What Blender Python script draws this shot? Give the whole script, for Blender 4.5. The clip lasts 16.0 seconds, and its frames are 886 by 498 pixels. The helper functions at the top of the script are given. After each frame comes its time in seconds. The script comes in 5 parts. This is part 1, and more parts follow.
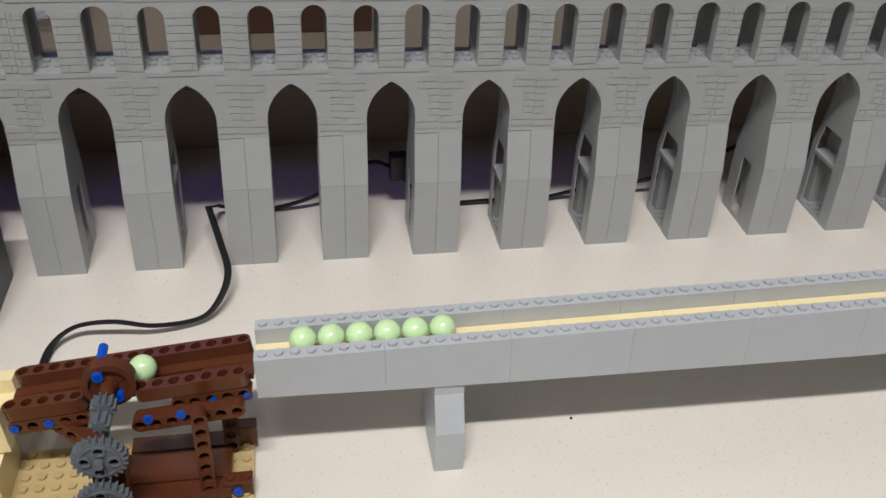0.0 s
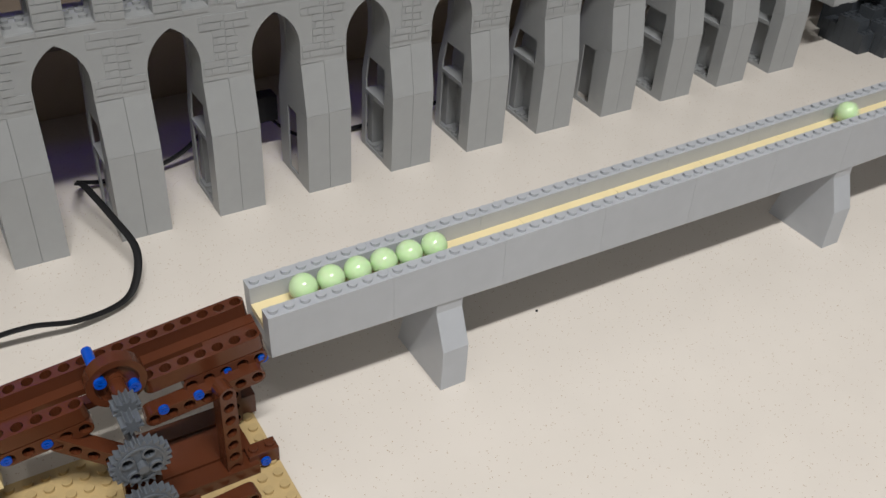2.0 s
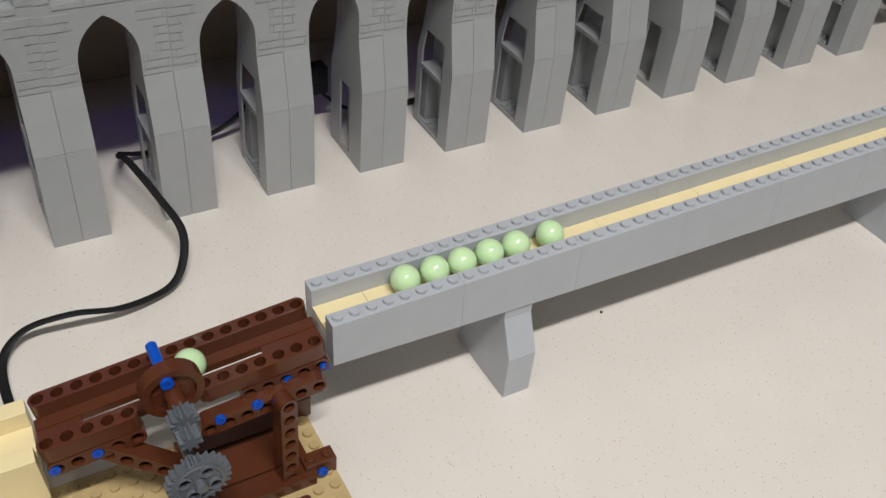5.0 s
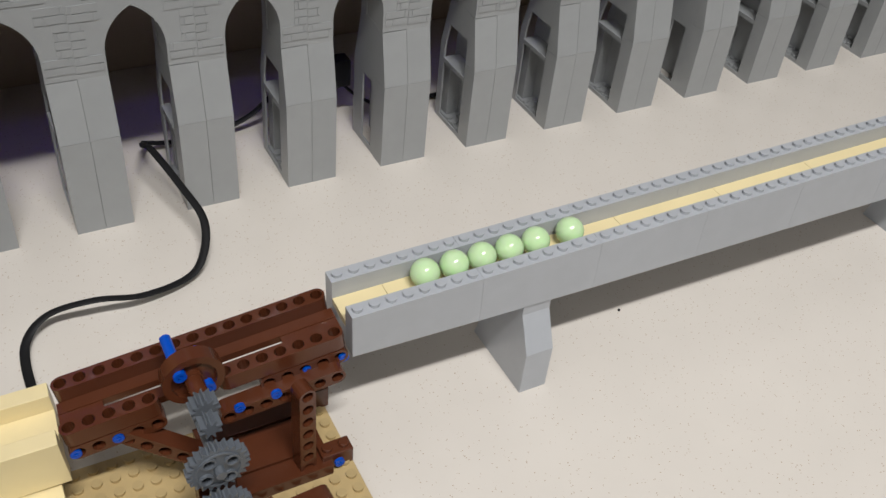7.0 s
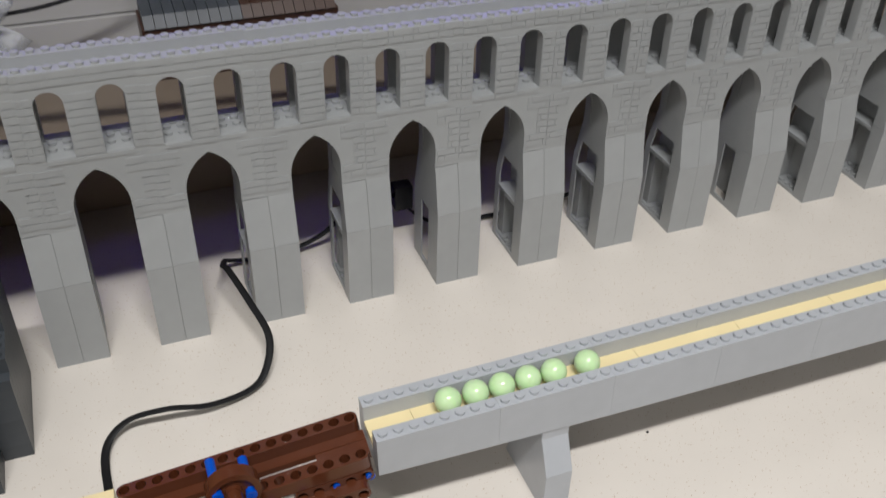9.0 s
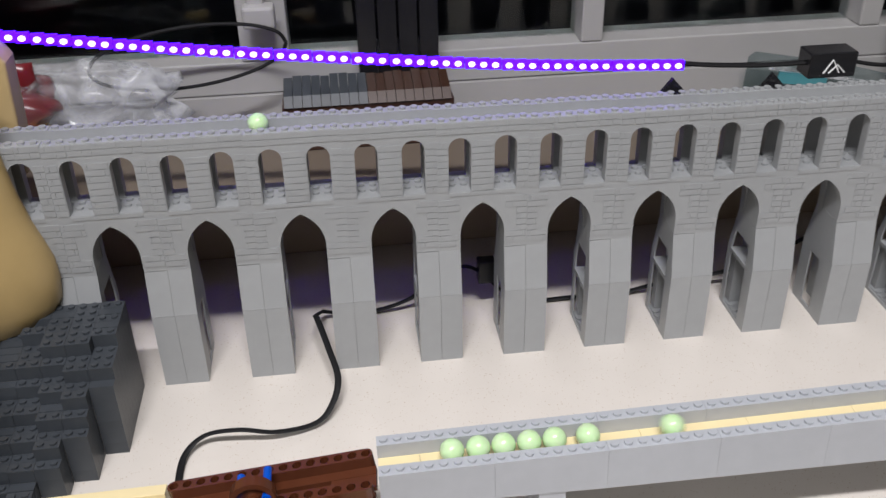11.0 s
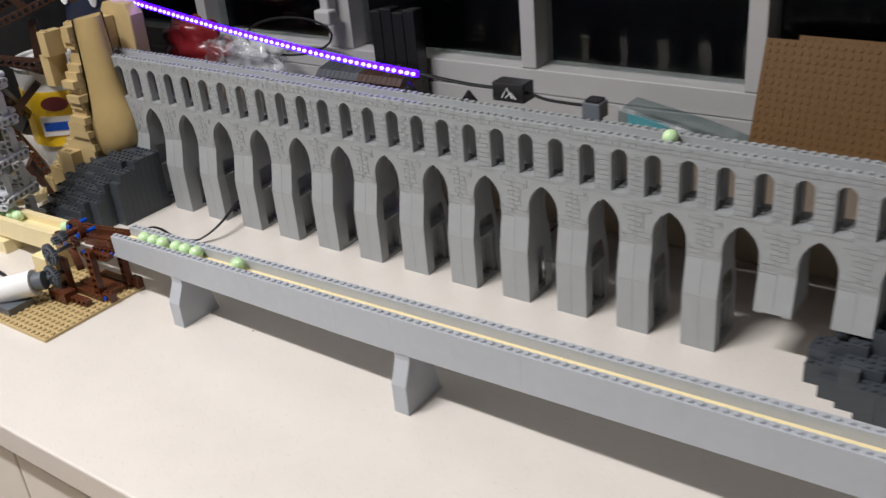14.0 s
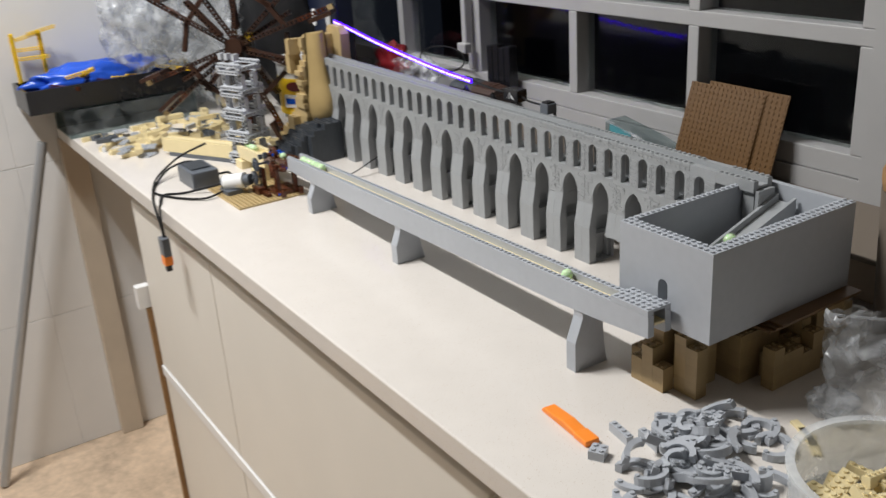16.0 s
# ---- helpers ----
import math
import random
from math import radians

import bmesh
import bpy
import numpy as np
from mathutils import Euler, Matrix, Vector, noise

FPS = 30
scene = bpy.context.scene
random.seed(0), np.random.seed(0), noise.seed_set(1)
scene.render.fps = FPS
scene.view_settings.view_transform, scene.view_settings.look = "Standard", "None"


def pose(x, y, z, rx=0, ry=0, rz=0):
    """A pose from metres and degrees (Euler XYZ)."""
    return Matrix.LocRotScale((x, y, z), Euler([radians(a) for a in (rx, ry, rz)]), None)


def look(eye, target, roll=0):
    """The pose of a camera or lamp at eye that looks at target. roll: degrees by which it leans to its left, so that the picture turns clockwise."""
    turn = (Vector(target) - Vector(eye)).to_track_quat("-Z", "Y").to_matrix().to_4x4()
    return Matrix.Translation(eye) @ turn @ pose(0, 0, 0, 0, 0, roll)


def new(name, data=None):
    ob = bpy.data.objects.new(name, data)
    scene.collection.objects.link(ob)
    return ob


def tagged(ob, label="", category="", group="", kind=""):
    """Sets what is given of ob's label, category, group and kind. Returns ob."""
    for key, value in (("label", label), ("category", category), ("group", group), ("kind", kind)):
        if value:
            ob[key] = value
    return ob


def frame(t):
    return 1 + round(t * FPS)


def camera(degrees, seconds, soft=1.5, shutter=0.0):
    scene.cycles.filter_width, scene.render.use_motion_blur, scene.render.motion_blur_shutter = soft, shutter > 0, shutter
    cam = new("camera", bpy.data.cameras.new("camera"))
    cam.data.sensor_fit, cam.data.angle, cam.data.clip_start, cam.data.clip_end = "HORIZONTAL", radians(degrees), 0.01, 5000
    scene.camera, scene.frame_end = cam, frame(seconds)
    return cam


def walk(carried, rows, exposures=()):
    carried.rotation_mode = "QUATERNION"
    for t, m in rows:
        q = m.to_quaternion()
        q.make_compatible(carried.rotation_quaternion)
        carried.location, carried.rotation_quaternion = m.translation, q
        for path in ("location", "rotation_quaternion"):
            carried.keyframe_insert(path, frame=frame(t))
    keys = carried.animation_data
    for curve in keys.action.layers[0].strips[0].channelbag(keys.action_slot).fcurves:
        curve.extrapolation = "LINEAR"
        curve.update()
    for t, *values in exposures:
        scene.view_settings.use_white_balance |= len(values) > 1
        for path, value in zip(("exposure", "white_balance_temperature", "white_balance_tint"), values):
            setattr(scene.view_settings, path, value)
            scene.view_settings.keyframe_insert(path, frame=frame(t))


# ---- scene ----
# ---- camera and its path ----
def aim(x, y, z, yaw, pitch, roll):
    return pose(x, y, z, 90 + pitch, 0, yaw) @ pose(0, 0, 0, 0, 0, roll)


cam = camera(50.5, 16.0, soft=1.45, shutter=0.35)
PATH = [
    (0, 0.1895, -0.5573, 0.3814, -10.71, -33.99, 2.72),
    (0.5, 0.1463, -0.5406, 0.3754, -17.91, -33.57, 3.27),
    (1, 0.0607, -0.5195, 0.3537, -30.37, -34.37, 2.96),
    (1.5, 0.0538, -0.5193, 0.3606, -32.80, -35.22, 3.87),
    (2, 0.0563, -0.5108, 0.3606, -33.10, -36.55, 3.96),
    (2.5, 0.0600, -0.4956, 0.3587, -33.36, -38.20, 3.90),
    (3, 0.0621, -0.4847, 0.3606, -33.19, -39.03, 3.96),
    (3.5, 0.0583, -0.4831, 0.3610, -33.16, -38.95, 4.57),
    (4, 0.0514, -0.4745, 0.3612, -33.21, -39.16, 5.37),
    (6.5, 0.0502, -0.4585, 0.3598, -31.67, -40.06, 6.13),
    (7, 0.0476, -0.4627, 0.3614, -31.48, -40.10, 6.31),
    (7.5, 0.0385, -0.4612, 0.3589, -31.83, -39.85, 6.50),
    (8, 0.0512, -0.4741, 0.3613, -28.80, -39.95, 4.16),
    (8.5, 0.0603, -0.4751, 0.3860, -27.69, -40.05, 3.30),
    (9, 0.0781, -0.4966, 0.4174, -22.03, -36.21, 1.56),
    (9.5, 0.0563, -0.5237, 0.4461, -21.56, -34.28, 1.56),
    (9.7, 0.0539, -0.5365, 0.4576, -21.36, -32.97, 1.49),
    (12, 0.3098, -0.5799, 0.4442, 7.27, -30.97, -4.94),
    (12.5, 0.4254, -0.5783, 0.4569, 13.80, -30.87, -6.19),
    (13, 0.6766, -0.6029, 0.4698, 29.45, -29.67, -6.01),
    (13.5, 0.8204, -0.6329, 0.4785, 34.17, -28.40, -5.94),
    (14, 0.9994, -0.7033, 0.4856, 37.97, -26.87, -5.51),
    (14.5, 1.1822, -0.7201, 0.4935, 41.05, -24.13, -5.08),
    (15, 1.3996, -0.7283, 0.5052, 52.24, -23.40, -5.53),
    (15.2, 1.4605, -0.7445, 0.5066, 53.53, -22.85, -4.98),
    (15.5, 1.5433, -0.7878, 0.5206, 53.59, -23.15, -3.76),
    (16, 1.6907, -0.8414, 0.5389, 57.91, -21.97, -3.84),
]
walk(cam, [(row[0], aim(*row[1:])) for row in PATH], [(0, -0.02, 6500, 10), (2, -0.14, 6500, 10), (8, -0.14, 6430, 10), (9.5, 0.0, 6430, 10), (12, 0.22, 6260, 16), (13.5, 0.18, 6390, 14), (14.5, 0.26, 6360, 11), (16, 0.40, 6330, 10)])

# ---- world and lights ----
world = bpy.data.worlds.new("night")
scene.world = world
world.use_nodes = True
world.node_tree.nodes["Background"].inputs[0].default_value = (0.012, 0.014, 0.02, 1)
world.node_tree.nodes["Background"].inputs[1].default_value = 0.4


def area_lamp(name, x, y, z, sx, sy, watts, colour, rx=0, rz=0):
    lamp = bpy.data.lights.new(name, "AREA")
    lamp.shape, lamp.size, lamp.size_y, lamp.energy, lamp.color = "RECTANGLE", sx, sy, watts, colour
    ob = new(name, lamp)
    ob.matrix_world = pose(x, y, z, rx, 0, rz)
    return ob


area_lamp("ceiling_lamp", 0.05, -1.2, 2.1, 0.9, 0.10, 60, (1.0, 0.985, 0.965))
area_lamp("strip_light", 0.148, 0.046, 0.2275, 0.52, 0.008, 0.010, (0.30, 0.06, 1.0), -8).rotation_euler.y = radians(5.3)


# ---- materials ----
def mat(name, colour, rough=0.4, metal=0.0, vary=0.06, scale=60.0, bump=0.0, bscale=400.0, dirt=0.0, spec=0.5,
        emit=None, glow=0.0, trans=0.0, sub=0.0, rand=0.0):
    m = bpy.data.materials.new(name)
    m.use_nodes = True
    nt = m.node_tree
    b = nt.nodes["Principled BSDF"]
    b.inputs["Roughness"].default_value = rough
    b.inputs["Metallic"].default_value = metal
    b.inputs["Specular IOR Level"].default_value = spec
    b.inputs["Transmission Weight"].default_value = trans
    b.inputs["Subsurface Weight"].default_value = sub
    b.inputs["Subsurface Radius"].default_value = (0.004, 0.006, 0.003)
    tc = nt.nodes.new("ShaderNodeTexCoord")
    n1 = nt.nodes.new("ShaderNodeTexNoise")
    n1.inputs["Scale"].default_value, n1.inputs["Detail"].default_value = scale, 4
    n2 = nt.nodes.new("ShaderNodeTexNoise")
    n2.inputs["Scale"].default_value, n2.inputs["Detail"].default_value = scale * 0.12, 2
    add = nt.nodes.new("ShaderNodeMath")
    add.operation = "ADD"
    ramp = nt.nodes.new("ShaderNodeMapRange")
    ramp.inputs["From Min"].default_value, ramp.inputs["From Max"].default_value = 0.6, 1.4
    ramp.inputs["To Min"].default_value, ramp.inputs["To Max"].default_value = 1 - vary, 1 + vary
    hsv = nt.nodes.new("ShaderNodeHueSaturation")
    hsv.inputs["Color"].default_value = (*colour, 1)
    L = nt.links.new
    L(tc.outputs["Object"], n1.inputs["Vector"])
    L(tc.outputs["Object"], n2.inputs["Vector"])
    L(n1.outputs["Fac"], add.inputs[0])
    L(n2.outputs["Fac"], add.inputs[1])
    L(add.outputs[0], ramp.inputs["Value"])
    val = ramp.outputs["Result"]
    if rand:
        info = nt.nodes.new("ShaderNodeObjectInfo")
        rr = nt.nodes.new("ShaderNodeMapRange")
        rr.inputs["To Min"].default_value, rr.inputs["To Max"].default_value = 1 - rand, 1 + rand
        mul = nt.nodes.new("ShaderNodeMath")
        mul.operation = "MULTIPLY"
        L(info.outputs["Random"], rr.inputs["Value"])
        L(val, mul.inputs[0])
        L(rr.outputs["Result"], mul.inputs[1])
        val = mul.outputs[0]
    L(val, hsv.inputs["Value"])
    L(hsv.outputs["Color"], b.inputs["Base Color"])
    if bump:
        n3 = nt.nodes.new("ShaderNodeTexNoise")
        n3.inputs["Scale"].default_value, n3.inputs["Detail"].default_value = bscale, 3
        bp = nt.nodes.new("ShaderNodeBump")
        bp.inputs["Strength"].default_value, bp.inputs["Distance"].default_value = bump, 0.0006
        L(tc.outputs["Object"], n3.inputs["Vector"])
        L(n3.outputs["Fac"], bp.inputs["Height"])
        L(bp.outputs["Normal"], b.inputs["Normal"])
    if emit:
        b.inputs["Emission Color"].default_value = (*emit, 1)
        b.inputs["Emission Strength"].default_value = glow
    return m


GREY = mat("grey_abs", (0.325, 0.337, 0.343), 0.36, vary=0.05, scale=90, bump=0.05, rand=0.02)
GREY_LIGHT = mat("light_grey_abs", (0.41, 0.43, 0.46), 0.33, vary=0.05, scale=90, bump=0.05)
DARK = mat("dark_grey_abs", (0.046, 0.053, 0.062), 0.42, vary=0.14, scale=70, bump=0.1, rand=0.05)
CREAM = mat("cream_abs", (0.78, 0.66, 0.38), 0.35, vary=0.05)
TAN = mat("tan_abs", (0.47, 0.35, 0.17), 0.42, vary=0.08, rand=0.06)
DTAN = mat("dark_tan_abs", (0.32, 0.225, 0.105), 0.45, vary=0.1, rand=0.08)
BROWN = mat("reddish_brown_abs", (0.088, 0.026, 0.011), 0.26, vary=0.12)
DBROWN = mat("dark_brown_abs", (0.045, 0.02, 0.012), 0.35, vary=0.15)
PLATE_BROWN = mat("brown_baseplate", (0.125, 0.064, 0.02), 0.4, vary=0.08)
BLUE = mat("blue_abs", (0.0, 0.07, 0.48), 0.25, vary=0.05)
GEAR = mat("dark_bluish_grey_abs", (0.105, 0.118, 0.136), 0.35, vary=0.1)
BLACK = mat("black_rubber", (0.010, 0.010, 0.011), 0.55, vary=0.2, spec=0.2)
BLACK_GLOSS = mat("black_plastic", (0.012, 0.012, 0.014), 0.25, vary=0.2)
BALL = mat("pale_green_glow_plastic", (0.58, 0.78, 0.46), 0.18, vary=0.04, sub=0.5)
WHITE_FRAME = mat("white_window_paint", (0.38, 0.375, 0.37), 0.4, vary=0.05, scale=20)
# sill colour taken down to brown to stand in for shade behind the arcade
SILL_STONE = mat("shade_darkened_sill_stone", (0.15, 0.12, 0.09), 0.45, vary=0.08, scale=9)
WALL_TILE = mat("glazed_wall_tile", (0.74, 0.735, 0.72), 0.25, vary=0.05, scale=8)
# unseen room surfaces, coloured dark to weaken bounced fill and pane reflections
ROOM_LOW_BOUNCE = mat("low_bounce_unseen_room", (0.14, 0.13, 0.115), 0.8, vary=0.06, scale=6)
BACKSPLASH = mat("cream_backsplash", (0.46, 0.38, 0.29), 0.45, vary=0.08, scale=6)
CABINET = mat("cabinet_laminate", (0.73, 0.695, 0.625), 0.4, vary=0.05, scale=5)
FLOOR_STONE = mat("speckled_floor_tile", (0.58, 0.44, 0.31), 0.35, vary=0.3, scale=45)
ORANGE = mat("orange_abs", (0.95, 0.26, 0.02), 0.35, vary=0.05)
YELLOW = mat("yellow_abs", (0.85, 0.55, 0.02), 0.3, vary=0.05)
RED = mat("translucent_red_plastic", (0.16, 0.012, 0.016), 0.3, vary=0.2)
WHITE_PLASTIC = mat("white_plastic", (0.78, 0.78, 0.77), 0.35, vary=0.05)
WHITE_MARK = mat("white_print", (0.75, 0.75, 0.75), 0.5)
LED_GLOW = mat("violet_led", (0.03, 0.01, 0.12), 0.3, emit=(0.05, 0.0, 1.0), glow=3.5)
LED_CORE = mat("violet_led_core", (0.8, 0.7, 0.9), 0.3, emit=(0.62, 0.46, 1.0), glow=2.2)
STRIP = mat("led_strip_tape", (0.03, 0.015, 0.12), 0.4, emit=(0.03, 0.0, 1.0), glow=0.5)


def film_plastic(name, tint, lo, hi):
    """Thin crumpled plastic: mostly see-through, with creases that shine."""
    m = mat(name, (0.8, 0.82, 0.84), 0.18, vary=0.03, bump=0.9, bscale=70)
    nt = m.node_tree
    b, L = nt.nodes["Principled BSDF"], nt.links.new
    clear = nt.nodes.new("ShaderNodeBsdfTransparent")
    clear.inputs["Color"].default_value = (*tint, 1)
    tc = next(n for n in nt.nodes if n.type == "TEX_COORD")
    fold = nt.nodes.new("ShaderNodeTexNoise")
    fold.inputs["Scale"].default_value, fold.inputs["Detail"].default_value, fold.inputs["Distortion"].default_value = 26, 4, 1.2
    span = nt.nodes.new("ShaderNodeMapRange")
    span.inputs["From Min"].default_value, span.inputs["From Max"].default_value = 0.38, 0.68
    span.inputs["To Min"].default_value, span.inputs["To Max"].default_value = lo, hi
    mix = nt.nodes.new("ShaderNodeMixShader")
    L(tc.outputs["Object"], fold.inputs["Vector"])
    L(fold.outputs["Fac"], span.inputs["Value"])
    L(span.outputs["Result"], mix.inputs["Fac"])
    L(clear.outputs[0], mix.inputs[1])
    L(b.outputs[0], mix.inputs[2])
    L(mix.outputs[0], nt.nodes["Material Output"].inputs["Surface"])
    return m


CLEAR = film_plastic("clear_plastic_film", (0.94, 0.95, 0.96), 0.06, 0.50)
SMOKE = film_plastic("smoky_clear_plastic", (0.62, 0.68, 0.68), 0.02, 0.12)
TEAL = mat("clear_teal_plastic", (0.12, 0.42, 0.48), 0.15, trans=0.35)
BLUE_BAG = mat("blue_plastic_bag", (0.02, 0.09, 0.55), 0.3, vary=0.2)
CARD = mat("brown_card", (0.30, 0.17, 0.07), 0.8, vary=0.2)


def quartz():
    m = mat("cream_quartz", (0.68, 0.635, 0.58), 0.2, vary=0.03, scale=30)
    nt = m.node_tree
    b, L = nt.nodes["Principled BSDF"], nt.links.new
    hsv = next(n for n in nt.nodes if n.type == "HUE_SAT")
    tc = next(n for n in nt.nodes if n.type == "TEX_COORD")
    vor = nt.nodes.new("ShaderNodeTexVoronoi")
    vor.inputs["Scale"].default_value = 620
    cut = nt.nodes.new("ShaderNodeMath")
    cut.operation, cut.inputs[1].default_value = "LESS_THAN", 0.2
    noi = nt.nodes.new("ShaderNodeTexNoise")
    noi.inputs["Scale"].default_value = 390
    cut2 = nt.nodes.new("ShaderNodeMath")
    cut2.operation, cut2.inputs[1].default_value = "GREATER_THAN", 0.56
    both = nt.nodes.new("ShaderNodeMath")
    both.operation = "MULTIPLY"
    mix = nt.nodes.new("ShaderNodeMix")
    mix.data_type = "RGBA"
    mix.inputs["B"].default_value = (0.44, 0.34, 0.24, 1)
    L(tc.outputs["Object"], vor.inputs["Vector"])
    L(tc.outputs["Object"], noi.inputs["Vector"])
    L(vor.outputs["Distance"], cut.inputs[0])
    L(noi.outputs["Fac"], cut2.inputs[0])
    L(cut.outputs[0], both.inputs[0])
    L(cut2.outputs[0], both.inputs[1])
    L(both.outputs[0], mix.inputs["Factor"])
    L(hsv.outputs["Color"], mix.inputs["A"])
    L(mix.outputs["Result"], b.inputs["Base Color"])
    return m


QUARTZ = quartz()


def window_glass():
    m = bpy.data.materials.new("window_glass")
    m.use_nodes = True
    b = m.node_tree.nodes["Principled BSDF"]
    b.inputs["Base Color"].default_value = (0.85, 0.9, 0.9, 1)
    b.inputs["Roughness"].default_value = 0.02
    b.inputs["Transmission Weight"].default_value = 1.0
    b.inputs["IOR"].default_value = 1.3
    return m


GLASS = window_glass()

# ---- mesh building ----
from mathutils.geometry import tessellate_polygon

S, BR, PL = 0.008, 0.0096, 0.0032   # stud pitch, brick height, plate height


class Build:
    """Collects vertices and faces of one mesh."""

    def __init__(self):
        self.v, self.f = [], []

    def add(self, verts, faces, m=None):
        n = len(self.v)
        self.v += [tuple(m @ Vector(p)) if m is not None else tuple(p) for p in verts]
        self.f += [tuple(i + n for i in f) for f in faces]
        return self

    def box(self, x0, y0, z0, x1, y1, z1, m=None):
        v = [(x, y, z) for x in (x0, x1) for y in (y0, y1) for z in (z0, z1)]
        return self.add(v, [(0, 1, 3, 2), (4, 6, 7, 5), (0, 4, 5, 1), (2, 3, 7, 6), (0, 2, 6, 4), (1, 5, 7, 3)], m)

    def cyl(self, x, y, z0, z1, r, n=12, m=None, r2=None):
        r2 = r if r2 is None else r2
        v = [(x + r * math.cos(2 * math.pi * i / n), y + r * math.sin(2 * math.pi * i / n), z0) for i in range(n)]
        v += [(x + r2 * math.cos(2 * math.pi * i / n), y + r2 * math.sin(2 * math.pi * i / n), z1) for i in range(n)]
        f = [(i, (i + 1) % n, n + (i + 1) % n, n + i) for i in range(n)]
        return self.add(v, f + [tuple(range(n))[::-1], tuple(range(n, 2 * n))], m)

    def ring(self, z0, z1, r0, r1, n=20, m=None):
        v = []
        for r, z in ((r0, z0), (r1, z0), (r1, z1), (r0, z1)):
            v += [(r * math.cos(2 * math.pi * i / n), r * math.sin(2 * math.pi * i / n), z) for i in range(n)]
        f = []
        for k in range(4):
            for i in range(n):
                a, b = k * n, ((k + 1) % 4) * n
                f.append((a + i, a + (i + 1) % n, b + (i + 1) % n, b + i))
        return self.add(v, f, m)

    def slab(self, loops, y0, y1, m=None):
        """Loops of (x, z), the first the outline, the others holes, thick from y0 to y1."""
        flat = [Vector((x, z, 0)) for lp in loops for x, z in lp]
        tris = tessellate_polygon([[Vector((x, z, 0)) for x, z in lp] for lp in loops])
        k = len(flat)
        v = [(p.x, y0, p.y) for p in flat] + [(p.x, y1, p.y) for p in flat]
        f = [tuple(t) for t in tris] + [tuple(i + k for i in t[::-1]) for t in tris]
        base = 0
        for lp in loops:
            n = len(lp)
            f += [(base + i, base + (i + 1) % n, k + base + (i + 1) % n, k + base + i) for i in range(n)]
            base += n
        return self.add(v, f, m)

    def stud(self, x, y, z, m=None):
        return self.cyl(x, y, z - 0.0002, z + 0.0017, 0.0024, 12, m)

    def tube(self, pts, r, n=8, flat=1.0):
        pts = [Vector(p) for p in pts]
        rings = []
        for i, p in enumerate(pts):
            d = (pts[min(i + 1, len(pts) - 1)] - pts[max(i - 1, 0)]).normalized()
            side = d.cross(Vector((0, 0, 1)))
            side = side.normalized() if side.length > 1e-4 else Vector((1, 0, 0))
            up = side.cross(d)
            rings.append([p + side * r * math.cos(2 * math.pi * j / n) + up * r * flat * math.sin(2 * math.pi * j / n) for j in range(n)])
        v = [q for ring in rings for q in ring]
        f = [(i * n + j, i * n + (j + 1) % n, (i + 1) * n + (j + 1) % n, (i + 1) * n + j) for i in range(len(pts) - 1) for j in range(n)]
        f += [tuple(range(n))[::-1], tuple(range((len(pts) - 1) * n, len(pts) * n))]
        return self.add(v, f)

    def mesh(self, name, material, smooth=False):
        me = bpy.data.meshes.new(name)
        me.from_pydata(self.v, [], self.f)
        bm = bmesh.new()
        bm.from_mesh(me)
        bmesh.ops.recalc_face_normals(bm, faces=bm.faces)
        bm.to_mesh(me)
        bm.free()
        me.materials.append(material)
        if smooth:
            me.shade_smooth()
            me.set_sharp_from_angle(angle=radians(40))
        return me


def part(name, build, material, parent=None, label="", smooth=False, bevel=0.0, m=None):
    me = build.mesh(name, material, smooth) if isinstance(build, Build) else build
    ob = new(name, me)
    ob.parent = parent
    if m is not None:
        ob.matrix_basis = m
    if label:
        tagged(ob, label)
    if bevel:
        mod = ob.modifiers.new("bevel", "BEVEL")
        mod.width, mod.segments, mod.limit_method, mod.angle_limit = bevel, 2, "ANGLE", radians(40)
    return ob


def thing(name, label, category, m=None, group="", kind=""):
    ob = new(name)
    ob.empty_display_size = 0.01
    if m is not None:
        ob.matrix_basis = m
    return tagged(ob, label, category, group, kind)


def curve_points(ctrl, steps=8):
    """A smooth line through control points."""
    P = [Vector(p) for p in ctrl]
    P = [2 * P[0] - P[1]] + P + [2 * P[-1] - P[-2]]
    out = []
    for i in range(1, len(P) - 2):
        a, b, c, d = P[i - 1 : i + 3]
        for k in range(steps):
            t = k / steps
            out.append(0.5 * (2 * b + (c - a) * t + (2 * a - 5 * b + 4 * c - d) * t * t + (3 * b - a - 3 * c + d) * t**3))
    return out + [P[-2]]


# ---- room ----
def structure(name, build, material, label="", m=None, smooth=False, bevel=0.0):
    ob = part(name, build, material, None, label, smooth, bevel, m)
    return tagged(ob, kind="structure", category=name.split("_")[0])


TABLE_L, TABLE_R, TABLE_F, TABLE_B = -0.80, 1.75, -0.407, 0.172
structure("countertop", Build().box(TABLE_L, TABLE_F, -0.03, TABLE_R, TABLE_B, 0), QUARTZ, "cream speckled quartz kitchen countertop with a square front edge", bevel=0.002)
structure("floor", Build().box(-1.6, -2.6, -0.93, 2.8, 0.3, -0.9), FLOOR_STONE, "worn orange-beige speckled stone floor tiles")
# ceiling, east and south walls are unseen; dark only to cut fill light
structure("ceiling", Build().box(-1.6, -2.6, 2.2, 2.8, 0.4, 2.25), ROOM_LOW_BOUNCE, "unseen ceiling, darkened to lower the bounced light")
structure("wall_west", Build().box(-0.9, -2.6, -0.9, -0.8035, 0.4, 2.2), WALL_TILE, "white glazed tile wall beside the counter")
structure("wall_east", Build().box(2.8, -2.6, -0.9, 2.9, 0.4, 2.2), ROOM_LOW_BOUNCE, "unseen plain wall, darkened to lower the bounced light")
